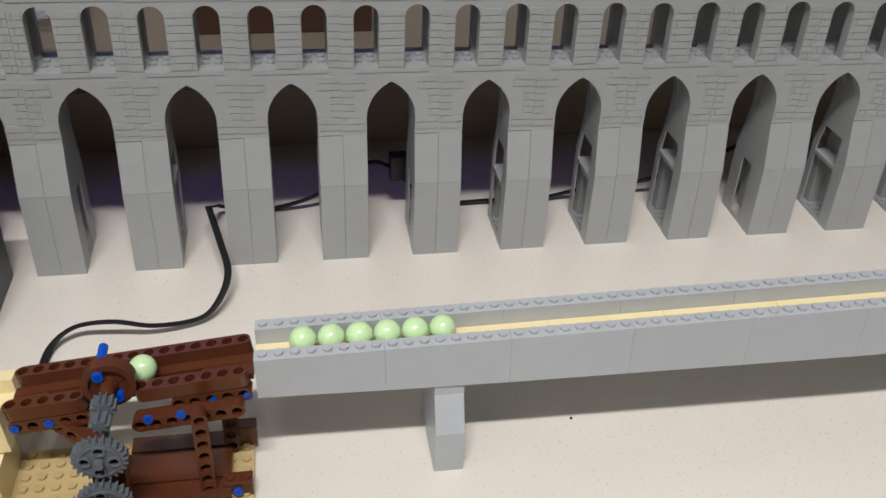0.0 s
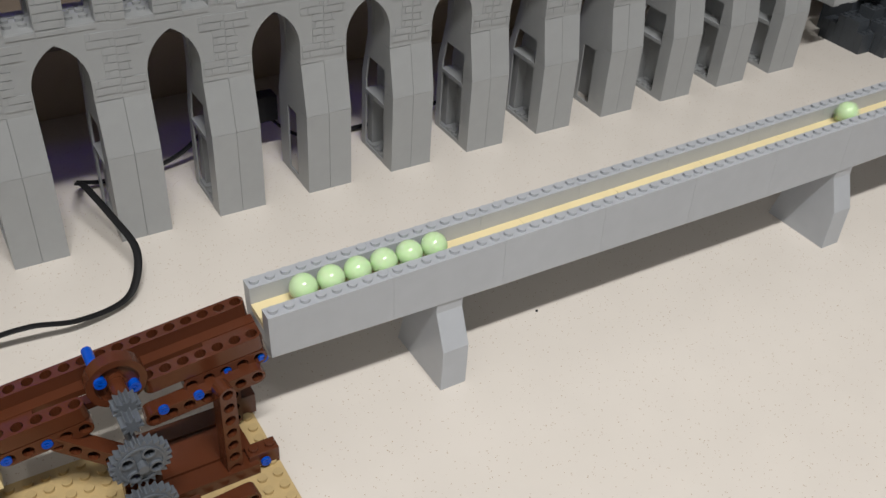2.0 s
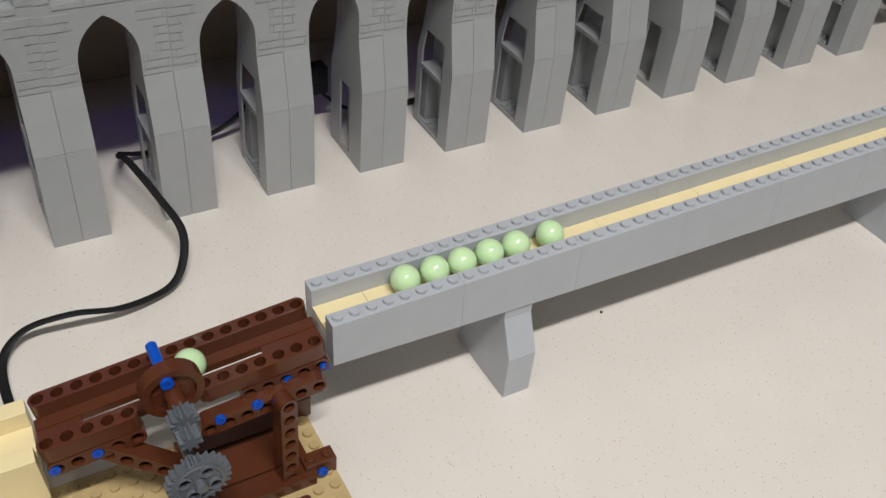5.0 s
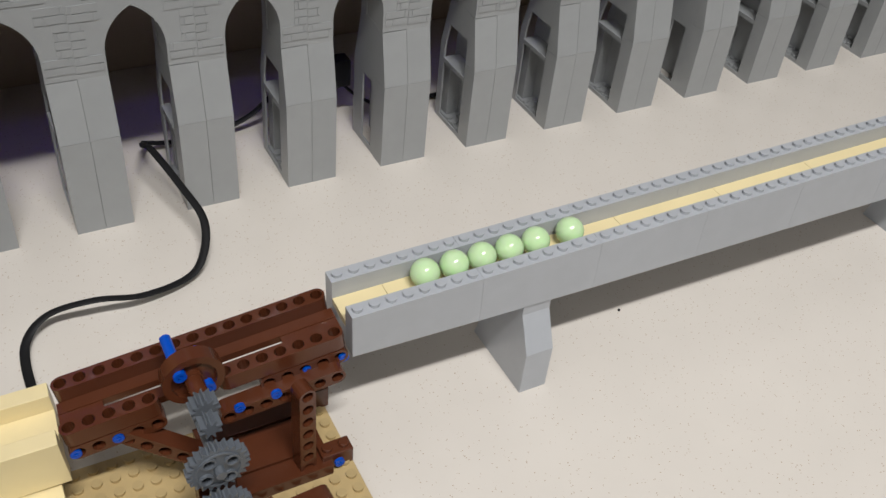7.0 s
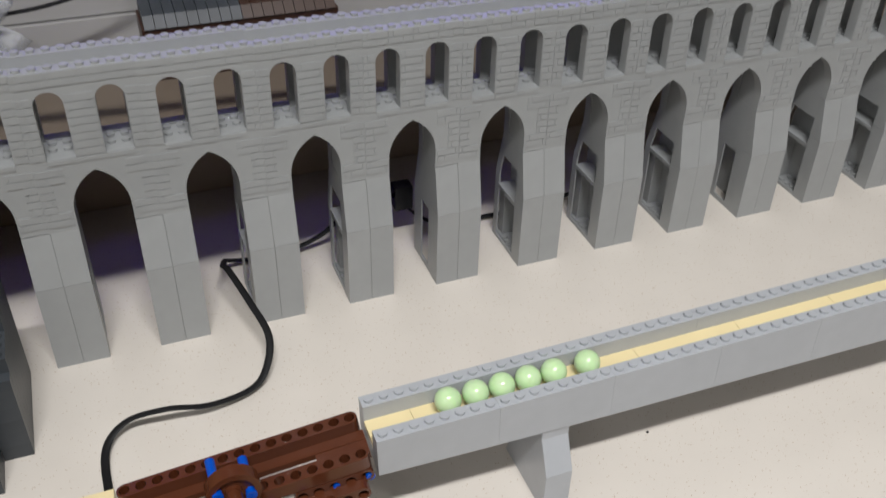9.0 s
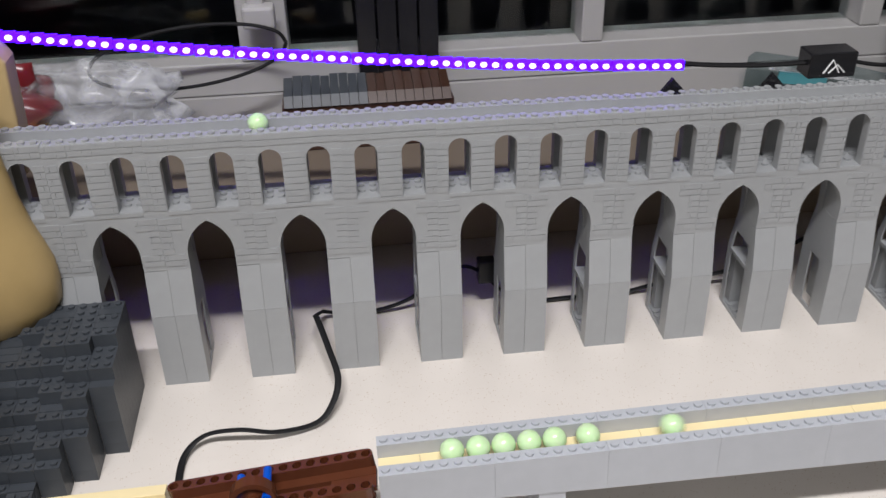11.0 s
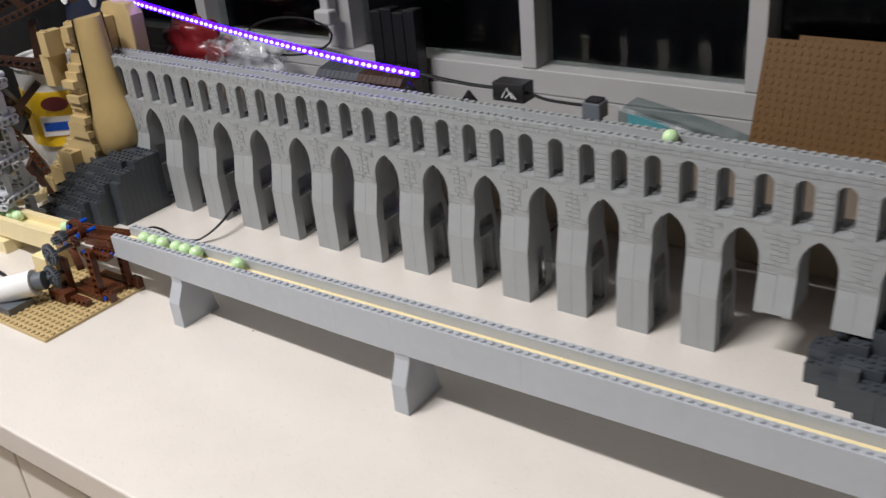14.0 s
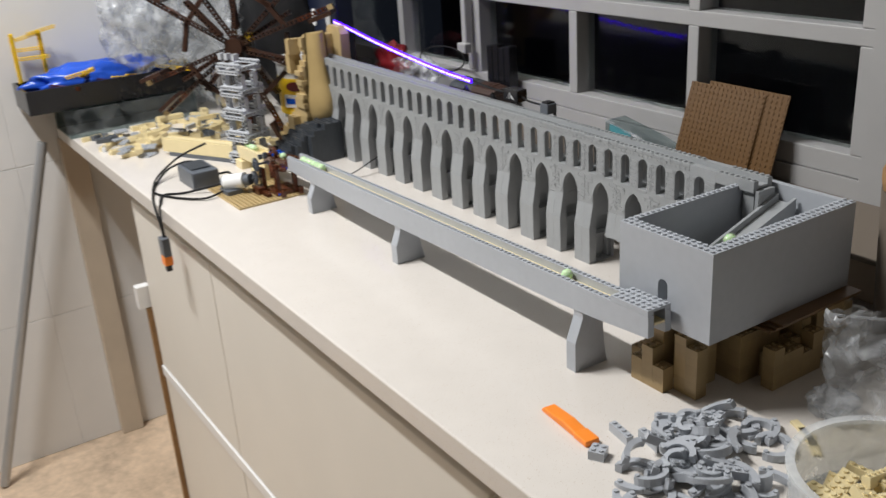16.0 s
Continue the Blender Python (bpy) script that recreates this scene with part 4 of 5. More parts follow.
stud_plate("brown_baseplate", "brown studded baseplate leaning against the window", pose(0.696, 0.2149, 0.0938, -17, 1.0, 1), 0.136, 0.1272, 17, 16, PLATE_BROWN)
stud_plate("brown_baseplate", "brown studded baseplate leaning behind another one", pose(0.728, 0.2201, 0.0938, -16, 1.0, 1), 0.142, 0.1307, 17, 16, PLATE_BROWN)
pack = thing("brick_bundle", "dark brown and grey toy roof bricks lying on the sill", "bricks")
part("base", Build().box(0.112, 0.190, 0.0922, 0.262, 0.232, 0.134), DBROWN, pack, bevel=0.001)
rr = random.Random(21)
for i in range(18):
    x = 0.114 + i * 0.0081
    part("slope", Build().slab([[(0.188, 0.1342), (0.230, 0.1342), (0.226, 0.147 + rr.uniform(0, 0.003)), (0.196, 0.142)]], x, x + 0.0076, Matrix(((0, 1, 0, 0), (1, 0, 0, 0), (0, 0, 1, 0), (0, 0, 0, 1)))), DARK if i < 9 else DBROWN, pack)
tall = thing("dark_bundle", "dark stack of toy bricks standing against the window", "bricks")
for i in range(4):
    part("pillar", Build().box(0.182 + i * 0.0185, 0.236, 0.0922, 0.199 + i * 0.0185, 0.256, 0.215 + 0.004 * (i % 2)), BLACK_GLOSS, tall, bevel=0.001)
teal = thing("blister_pack", "clear teal plastic pack leaning on the sill", "pack")
part("tray", Build().slab([[(0.552, 0.0922), (0.70, 0.0922), (0.70, 0.108), (0.640, 0.124), (0.560, 0.139), (0.553, 0.134)]], 0.206, 0.245), SMOKE, teal, bevel=0.002)
part("insert", Build().slab([[(0.566, 0.122), (0.615, 0.115), (0.615, 0.1250), (0.567, 0.1335)]], 0.2035, 0.2055), TEAL, teal, "teal printed card insert")
part("seal", Build().slab([[(0.556, 0.1360), (0.700, 0.1065), (0.700, 0.1085), (0.557, 0.1400)]], 0.202, 0.2055), CLEAR, teal)


def rumpled(r, seed, squash=(1, 1, 1), detail=3, rough=0.35, freq=3.0):
    bm = bmesh.new()
    bmesh.ops.create_icosphere(bm, subdivisions=detail, radius=1.0)
    off = Vector((seed * 7.1, seed * 3.3, seed * 5.7))
    for v in bm.verts:
        k = 1 + rough * noise.noise(v.co * freq + off) + 0.4 * rough * noise.noise(v.co * freq * 3 + off)
        v.co = Vector((v.co.x * squash[0], v.co.y * squash[1], v.co.z * squash[2])) * r * k
    me = bpy.data.meshes.new("rumple")
    bm.to_mesh(me)
    bm.free()
    me.shade_smooth()
    return me


def lump(name, label, category, x, y, z, r, seed, squash, material, **kw):
    me = rumpled(r, seed, squash, **kw)
    me.name = name
    me.materials.append(material)
    ob = new(name, me)
    low = min(v.co.z for v in me.vertices)
    ob.location = (x, y, z - low)
    return tagged(ob, label, category)


lump("red_bag", "crumpled red plastic bag on the sill", "bag", -0.150, 0.215, 0.0922, 0.050, 1, (1.4, 0.5, 0.85), RED, rough=0.35, detail=4, freq=2.6)
lump("clear_bag", "crumpled clear plastic bag on the sill", "bag", -0.05, 0.215, 0.0922, 0.06, 2, (1.3, 0.5, 0.65), CLEAR, rough=0.4, detail=4, freq=2.4)
tagged(part("yellow_beam", Build().box(-0.115, 0.186, 0.1184, -0.05, 0.194, 0.126), YELLOW, bevel=0.001), "yellow toy beam lying on the sill", "beam")
cable("cable_loop", "dark cable coiled in an oval loop before the window", [(0.035 + 0.085 * math.cos(a), 0.225, 0.172 + 0.028 * math.sin(a + 0.3)) for a in [2 * math.pi * i / 16 for i in range(17)]], 0.0016)

# ---- water wheel and lattice tower ----
lattice = thing("lattice_tower", "light grey toy technic tower of open stacked frames", "tower")
PALE = mat("pale_grey_abs", (0.50, 0.52, 0.55), 0.35, vary=0.05)
FRAME_ARM = liftarm(6, "y").mesh("frame_arm", PALE)
POST_ARM = liftarm(5, "y").mesh("frame_post", PALE)
lm = pose(-0.132, -0.196, 0, 0, 0, 20) @ Matrix.Diagonal((1.3, 1.25, 1.0, 1))
for k in range(5):
    z = 0.008 + k * 0.046
    for yy in (0, 0.042):
        for zz in (z, z + 0.014):
            part("frame_arm", FRAME_ARM, None, lattice, m=lm @ pose(0.0, yy, zz))
        if k < 4:
            for xx in (0.002, 0.038):
                part("frame_post", POST_ARM, None, lattice, m=lm @ pose(xx, yy + (0.008 if yy == 0 else -0.008), z + 0.006, 0, -90, 0))
    for xx in (-0.002, 0.042):
        part("frame_arm", FRAME_ARM, None, lattice, m=lm @ pose(xx, 0.001, z + 0.007, 0, 0, 90))
for xx in (0.0, 0.014, 0.03):
    part("top_brick", Build().box(xx, 0.0, 0.216, xx + 0.006, 0.010, 0.228), PALE, lattice, m=lm)
ww = thing("water_wheel", "dark brown toy technic water wheel with beam spokes", "wheel")
hub = pose(-0.262, -0.105, 0.216, 0, 0, 50) @ Matrix.Scale(1.18, 4)
SPOKE = liftarm(15, "y").mesh("spoke", DBROWN)
SPOKE2 = liftarm(9, "y").mesh("spoke", BROWN)
WIDE = liftarm(11, "y", 0.016).mesh("spoke", DBROWN)
PADDLE = Build().box(-0.02, -0.022, -0.013, 0.024, 0.022, -0.006).mesh("paddle", DBROWN)
TIP = Build().box(-0.004, -0.0045, -0.0045, 0.006, 0.0045, 0.0045).mesh("tip", TAN)
part("hub", Build().cyl(0, 0, -0.02, 0.02, 0.016, 16, pose(0, 0, 0, 90, 0, 0)), DBROWN, ww, m=hub)
for i in range(10):
    a = 360 / 10 * i + 11 + 9 * math.sin(2.7 * i + 1)
    arm = part("spoke", SPOKE, None, ww, m=hub @ pose(0, 0.009 if i % 2 else -0.009, 0, 0, -a, 0) @ pose(0.014, 0, 0))
    part("spoke", SPOKE2, None, ww, m=hub @ pose(0, 0.009 if i % 2 else -0.009, 0, 0, -a, 0) @ pose(0.118, 0.004, 0))
    if i % 3 != 1:
        part("spoke", WIDE, None, ww, m=hub @ pose(0, -0.022 if i % 2 else 0.022, 0, 0, -a - 9, 0) @ pose(0.03, 0, 0))
    part("tip", TIP, None, ww, m=hub @ pose(0, 0.009 if i % 2 else -0.009, 0, 0, -a, 0) @ pose(0.192, 0.004, 0))
    part("paddle", PADDLE, None, ww, m=hub @ pose(0, 0, 0, 0, -a, 0) @ pose(0.170, 0, 0))
    part("tie", Build().box(0, -0.004, -0.004, 0.06, 0.004, 0.004), DBROWN, ww, m=hub @ pose(0, 0, 0, 0, -a, 0) @ pose(0.10, 0, 0, 0, -108, 0))
part("hub_pin", Build().cyl(0, 0, -0.03, -0.02, 0.008, 12, pose(0, 0, 0, 90, 0, 0)), YELLOW, ww, m=hub @ pose(0.02, 0, 0.01))
part("stand", Build().box(-0.02, 0.025, -0.216, 0.02, 0.045, 0.0), GEAR, ww, m=hub)

# ---- clutter at the far end of the counter ----
bucket = thing("bucket", "white plastic bucket with a yellow wrap label and red oval", "bucket")
bx, by = -0.245, 0.045
part("tub", Build().cyl(bx, by, 0, 0.168, 0.058, 32, None, 0.068).ring(0.168, 0.172, 0.062, 0.072, 32, pose(bx, by, 0)), WHITE_PLASTIC, bucket, smooth=True)
part("label", Build().ring(0.055, 0.135, 0.0635, 0.0672, 32, pose(bx, by, 0)), YELLOW, bucket, "yellow paper label")
lab = Build()
lab.cyl(0, 0, 0, 0.0016, 0.013, 20, pose(bx, by, 0.118, 0, 0, 37) @ pose(0, -0.0670, 0, 90, 0, 0) @ Matrix.Diagonal((1.5, 0.8, 1, 1)))
part("oval", lab, RED, bucket)
part("plate", Build().box(-0.026, -0.0685, 0.072, 0.026, -0.060, 0.100), WHITE_PLASTIC, bucket, m=pose(bx, by, 0, 0, 0, 37))
part("band", Build().box(-0.022, -0.0695, 0.080, 0.022, -0.0686, 0.092), BLUE, bucket, m=pose(bx, by, 0, 0, 0, 37))
tray = thing("black_tray", "long black plastic tray resting on a clear box", "tray")
part("base", Build().box(-0.795, -0.485, 0.066, -0.64, -0.075, 0.071), BLACK_GLOSS, tray)
for a, b2, c, d in ((-0.795, -0.485, -0.64, -0.480), (-0.795, -0.08, -0.64, -0.075), (-0.795, -0.480, -0.79, -0.08), (-0.645, -0.480, -0.64, -0.08)):
    part("side", Build().box(a, b2, 0.0712, c, d, 0.122), BLACK_GLOSS, tray)
cbox = thing("clear_box", "clear plastic storage box standing on the counter", "box")
for a, b2, c, d in ((-0.77, -0.41, -0.62, -0.407), (-0.77, -0.10, -0.62, -0.097), (-0.77, -0.407, -0.767, -0.10), (-0.623, -0.407, -0.62, -0.10)):
    part("side", Build().box(a, b2, 0.0, c, d, 0.065), SMOKE, cbox)
lump("blue_bag", "crumpled blue plastic bag lying in the tray", "bag", -0.725, -0.29, 0.0715, 0.066, 3, (0.75, 2.6, 0.62), BLUE_BAG, rough=0.3, detail=4)
lump("plastic_bag", "large crumpled clear plastic bag behind the tray", "bag", -0.68, -0.02, 0.0, 0.14, 4, (0.7, 1.2, 1.7), CLEAR, rough=0.5, freq=3.0, detail=4)
lump("plastic_bag", "crumpled clear plastic bag lying on the tray", "bag", -0.69, -0.16, 0.0715, 0.085, 14, (0.8, 1.2, 1.4), CLEAR, rough=0.5, freq=3.0, detail=4)
yf = thing("technic_frame", "yellow toy technic frame lying on the tray rim", "frame")
for i, (x, y, z, rz) in enumerate(((-0.775, -0.47, 0.20, 85), (-0.775, -0.47, 0.222, 85), (-0.765, -0.46, 0.18, 80), (-0.77, -0.43, 0.235, 70))):
    part("beam", liftarm(9, "y").mesh("beam", YELLOW), None, yf, m=pose(x, y, z, 0, -12 * (i % 2), rz))
for yy in (-0.468, -0.405):
    part("leg", liftarm(15, "y").mesh("leg", YELLOW), None, yf, m=pose(-0.772, yy, 0.125, 0, -90, 20))
rr = random.Random(77)
for i in range(9):
    arm = tagged(part("technic_beam", liftarm(rr.choice((7, 9, 11)), "y").mesh("technic_beam", YELLOW if i % 3 else BROWN), None), "yellow toy technic beam lying in the tray" if i % 3 else "brown toy technic beam lying in the tray", "beam", "beams in the tray")
    arm.matrix_basis = pose(-0.668 + rr.uniform(-0.012, 0.012), -0.42 + 0.036 * i, 0.116 + rr.uniform(0, 0.022), 0, rr.uniform(-14, 14), 90 + rr.uniform(-40, 40))
lump("black_bag", "black padded bag standing at the wall", "bag", -0.47, 0.10, 0.0, 0.13, 5, (1.5, 0.5, 1.6), BLACK, rough=0.3)
lump("black_bag", "black padded bag standing at the wall", "bag", -0.33, 0.135, 0.0, 0.11, 6, (0.9, 0.35, 2.2), BLACK_GLOSS, rough=0.25)
lump("steel_pot", "small shiny steel pot lid among the bags", "pot", -0.52, -0.03, 0.0, 0.05, 15, (1.1, 1.1, 1.6), mat("brushed_steel", (0.5, 0.5, 0.52), 0.25, metal=1.0), rough=0.05)
discs = thing("reel_case", "dark blue case with two pale round windows", "case")
part("case", Build().box(-0.30, 0.09, 0.0, -0.16, 0.13, 0.31), mat("navy_plastic", (0.01, 0.015, 0.035), 0.3), discs, bevel=0.004)
for zz, xx in ((0.25, -0.27), (0.25, -0.20)):
    part("window", Build().cyl(0, 0, 0, 0.002, 0.016, 20, pose(xx, 0.0895, zz, 90, 0, 0) @ Matrix.Diagonal((0.7, 1.2, 1, 1))), WHITE_PLASTIC, discs)
rr = random.Random(31)
LOOSE = [brick_mesh(w, d, h, m_) for w, d, h, m_ in ((2, 4, BR, CREAM), (2, 6, BR, CREAM), (1, 6, BR, CREAM), (2, 3, BR, CREAM), (2, 4, PL, GREY_LIGHT), (4, 4, PL, GREY_LIGHT), (2, 8, BR, CREAM), (1, 4, BR, WHITE_PLASTIC), (2, 4, BR, GEAR))]
LOOSE_LABEL = ["loose cream toy brick lying on the counter"] * 4 + ["loose grey toy plate lying on the counter"] * 2 + ["loose cream toy brick lying on the counter", "loose white toy brick lying on the counter", "loose dark grey toy brick on the counter"]
for i in range(190):
    k = rr.randrange(9)
    x, y = rr.uniform(-0.60, -0.17), rr.uniform(-0.38, -0.06)
    if y < -0.30 + (x + 0.4) * 0.35 - 0.08 or (x > -0.34 and y > -0.31 and y < -0.14):
        continue
    me = LOOSE[k]
    ob = new("loose_brick", me)
    ob.matrix_basis = pose(x, y, 0.0 if i % 3 else 0.0115, 0, 0, rr.uniform(0, 180))
    tagged(ob, LOOSE_LABEL[k], "brick", "loose bricks")

# ---- things at the near end ----
opener = thing("brick_separator", "orange plastic brick separator lying on the counter", "tool")
om = pose(1.053, -0.3035, 0, 0, 0, -6)
part("handle", Build().slab([[(-0.040, 0.0), (0.034, 0.0), (0.034, 0.005), (0.0, 0.0085), (-0.036, 0.006), (-0.040, 0.003)]], -0.0075, 0.0075), ORANGE, opener, m=om, bevel=0.0015)
part("jaw", Build().box(0.020, -0.0085, 0.0, 0.042, 0.0085, 0.0068), ORANGE, opener, m=om, bevel=0.0015)


def arc_piece(r, w, h, sweep, material):
    b, n = Build(), 10
    v = []
    for i in range(n + 1):
        a = radians(sweep) * i / n
        for rad in (r - w, r):
            for z in (0, h):
                v.append((rad * math.cos(a), rad * math.sin(a), z))
    f = []
    for i in range(n):
        o = 4 * i
        f += [(o, o + 4, o + 5, o + 1), (o + 2, o + 3, o + 7, o + 6), (o + 1, o + 5, o + 7, o + 3), (o, o + 2, o + 6, o + 4)]
    f += [(0, 1, 3, 2), (4 * n, 4 * n + 2, 4 * n + 3, 4 * n + 1)]
    b.add(v, f)
    for a in (6, sweep - 6):
        b.cyl((r - w / 2) * math.cos(radians(a)), (r - w / 2) * math.sin(radians(a)), h - 0.0002, h + 0.0017, 0.0024, 8)
    return b.mesh("arch_piece", material)


PIECES = [(arc_piece(0.018, 0.006, 0.008, 170, GREY_LIGHT), "curved grey toy arch piece in a loose pile"), (arc_piece(0.024, 0.007, 0.008, 110, GREY_LIGHT), "curved grey toy arch piece in a loose pile"), (brick_mesh(1, 4, BR, GREY_LIGHT), "light grey toy brick in a loose pile"), (brick_mesh(2, 2, BR, GREY_LIGHT), "light grey toy brick in a loose pile"), (slope_mesh(2, 3, BR * 2, GREY_LIGHT), "light grey toy slope brick in a loose pile"), (arc_piece(0.013, 0.005, 0.016, 180, GREY_LIGHT), "curved grey toy arch piece in a loose pile"), (arc_piece(0.034, 0.006, 0.0078, 75, GREY_LIGHT), "long curved grey toy arch piece in a loose pile"), (arc_piece(0.028, 0.008, 0.0045, 95, GREY_LIGHT), "flat curved grey toy piece in a loose pile")]
rr = random.Random(41)
for i in range(96):
    a, q = rr.uniform(0, 2 * math.pi), math.sqrt(rr.random())
    x, y = 1.190 + 0.062 * q * math.cos(a) - 0.012 * math.sin(a), -0.254 + 0.088 * q * math.sin(a)
    z = max(0.0, 0.016 * (1 - q) * rr.random() + (0.007 if i % 2 and q < 0.8 else 0))
    me, lab_ = PIECES[rr.choice((0, 1, 1, 5, 6, 6, 7, 7, 2, 0))]
    ob = new("loose_piece", me)
    ob.matrix_basis = pose(x, y, z, rr.uniform(-25, 25) if z > 0.006 else 0, rr.uniform(-25, 25) if z > 0.006 else 0, rr.uniform(0, 360))
    tagged(ob, lab_, "brick", "pile of grey pieces")
for x, y, k in ((1.101, -0.276, 2), (1.112, -0.3165, 3), (1.128, -0.262, 2)):
    ob = new("loose_piece", PIECES[k][0])
    ob.matrix_basis = pose(x, y, 0, 0, 0, 40 * k)
    tagged(ob, "light grey toy brick lying by itself", "brick", "pile of grey pieces")
tub = thing("white_tub", "translucent white round tub holding cream bricks", "tub")
FROST = film_plastic("frosted_plastic", (0.97, 0.97, 0.95), 0.30, 0.48)
part("wall", Build().ring(0.0, 0.052, 0.078, 0.081, 36, pose(1.338, -0.196, 0)), FROST, tub, smooth=True)
part("rim", Build().ring(0.0522, 0.056, 0.077, 0.085, 36, pose(1.338, -0.196, 0)), FROST, tub, smooth=True)
part("bottom", Build().cyl(1.338, -0.196, 0.0, 0.003, 0.0775, 36), FROST, tub)
for i in range(34):
    a, q = rr.uniform(0, 6.28), 0.055 * math.sqrt(rr.random())
    ob = new("cream_piece", LOOSE[rr.randrange(4)])
    ob.matrix_basis = pose(1.338 + q * math.cos(a), -0.196 + q * math.sin(a), 0.0035 + 0.042 * rr.random() * (1 - q / 0.08), rr.uniform(-15, 15), rr.uniform(-15, 15), rr.uniform(0, 180))
    tagged(ob, "cream toy brick lying in the tub", "brick", "bricks in the tub")


def pouch(name, label, m, w, h, deep, seed):
    """A clear bag standing upright: two rumpled sheets that bulge apart below and meet at the open top."""
    ob, off = thing(name, label, "bag", m), Vector((seed * 3.1, seed * 1.7, 0))
    for side, nm in ((-1, "front_sheet"), (1, "back_sheet")):
        b, nu, nv = Build(), 26, 22
        for j in range(nv + 1):
            for i in range(nu + 1):
                u, v = 2 * i / nu - 1, j / nv
                bulge = deep * (1 - u * u) ** 0.6 * (0.25 + 0.75 * (1 - v) ** 0.7)
                q = Vector((u * 2.2, v * 2.4, side * 0.7))
                fold = noise.noise(q * 1.3 + off) * 0.012 + noise.noise(q * 4 + off) * 0.006
                x = u * w * (1 + 0.10 * v) + fold * 0.6
                b.v.append((x, side * (bulge + 0.0004) + fold * (0.2 + v), v * h + 0.012 * v * noise.noise(q * 2 - off)))
        b.f = [(j * (nu + 1) + i, j * (nu + 1) + i + 1, (j + 1) * (nu + 1) + i + 1, (j + 1) * (nu + 1) + i) for j in range(nv) for i in range(nu)]
        part(nm, b, CLEAR, ob, smooth=True)
    part("seal_strip", Build().box(-w * 1.02, -0.001, h * 0.93, w * 1.02, 0.001, h * 0.95), CLEAR, ob)


pouch("clear_pouch", "crumpled clear plastic bag standing beside the tub", pose(1.232, -0.03, 0.0005, 0, 0, 35), 0.062, 0.105, 0.032, 8)
lump("clear_pouch", "small crumpled clear plastic bag on the counter", "bag", 1.205, -0.085, 0.0, 0.022, 9, (1.2, 1.0, 0.6), CLEAR, rough=0.5)
for i in range(3):
    tagged(part("yellow_plate", Build().box(-0.016, -0.004, 0, 0.016, 0.004, PL), CREAM, m=pose(1.205 + 0.012 * i, -0.13 - 0.008 * i, 0.0, 0, 0, -20 - 10 * i)), "pale yellow toy plate lying on the counter", "plate", "yellow plates")
basket = thing("basket", "grey-brown round basket with a rumpled brown cloth top", "basket")
part("body", Build().cyl(1.19, 0.115, 0, 0.19, 0.062, 30, None, 0.07), mat("grey_brown_fabric", (0.16, 0.13, 0.10), 0.85, vary=0.2, bump=0.5), basket, smooth=True)
me = rumpled(0.07, 12, (1, 1, 0.45), rough=0.2)
me.materials.append(CARD)
part("cloth", me, None, basket, m=pose(1.19, 0.115, 0.2))
tagged(part("crumb", Build().cyl(0.3404, -0.1818, 0.0, 0.0007, 0.0008, 8), BLACK), "tiny dark crumb on the counter", "crumb")

# ---- below the counter ----
tagged(part("metal_pole", Build().cyl(0, 0, 0, 0.92, 0.012, 14, look((-0.735, -0.457, -0.02), (-0.722, -0.74, -0.89)) @ pose(0, 0, 0, 180, 0, 0)), mat("galvanised_metal", (0.42, 0.43, 0.44), 0.4, metal=0.6), smooth=True), "grey metal pole leaning at the tiled wall", "pole")
tagged(part("card_strip", Build().box(-0.272, -0.397, -0.86, -0.262, -0.370, -0.32), CARD), "torn brown card strip at the cabinet side", "card")
tagged(part("paper_scrap", Build().box(-0.285, -0.412, -0.318, -0.263, -0.382, -0.265), WHITE_PLASTIC, bevel=0.002), "white paper scrap stuck at the cabinet edge", "paper")


# ---- balls ----
def ball_mesh():
    me = bpy.data.meshes.new("ball")
    bm = bmesh.new()
    bmesh.ops.create_uvsphere(bm, u_segments=28, v_segments=18, radius=0.007)
    bm.to_mesh(me)
    bm.free()
    me.shade_smooth()
    me.materials.append(BALL)
    return me


BALL_MESH = ball_mesh()


def place(x):
    """Centre of a ball whose way has brought it to x: trough, kicker or guideway."""
    if x >= 0.166:
        q = min(x, 1.059)
        dip = 0.0084 * min(1.0, max(0.0, (q - 1.022) / 0.010))      # lower floor under the end roof
        p = guide_pose @ Vector(((q - GX) / math.cos(radians(GPITCH)), 0.016, 0.0148 + 0.0071 - dip))
        if x > 1.059:       # inside the basin, behind its front opening
            d = x - 1.059
            p.y += min(d, 0.050)
            p.z += (0.1095 - p.z) * min(1.0, d / 0.02)
            p.x -= min(max(d - 0.050, 0.0), 0.0435)
            p.y += max(d - 0.0935, 0.0)
        return p
    if x >= 0.047:
        return ramp @ Vector(((x - 0.0445) / math.cos(radians(8.2)), 0.0015, 0.0022))
    return tp @ Vector(((x - 0.0445), 0.0015, 0.0071))


def high(x):
    """A ball's pose in the aqueduct's channel."""
    return pose(x, 0.016, AW1 + fall(x) - 0.0066 + 0.0071)


def a_ball(label):
    return tagged(new("ball", BALL_MESH), label, "ball", "balls")


QUEUE = "pale green glowing plastic ball waiting in the track"
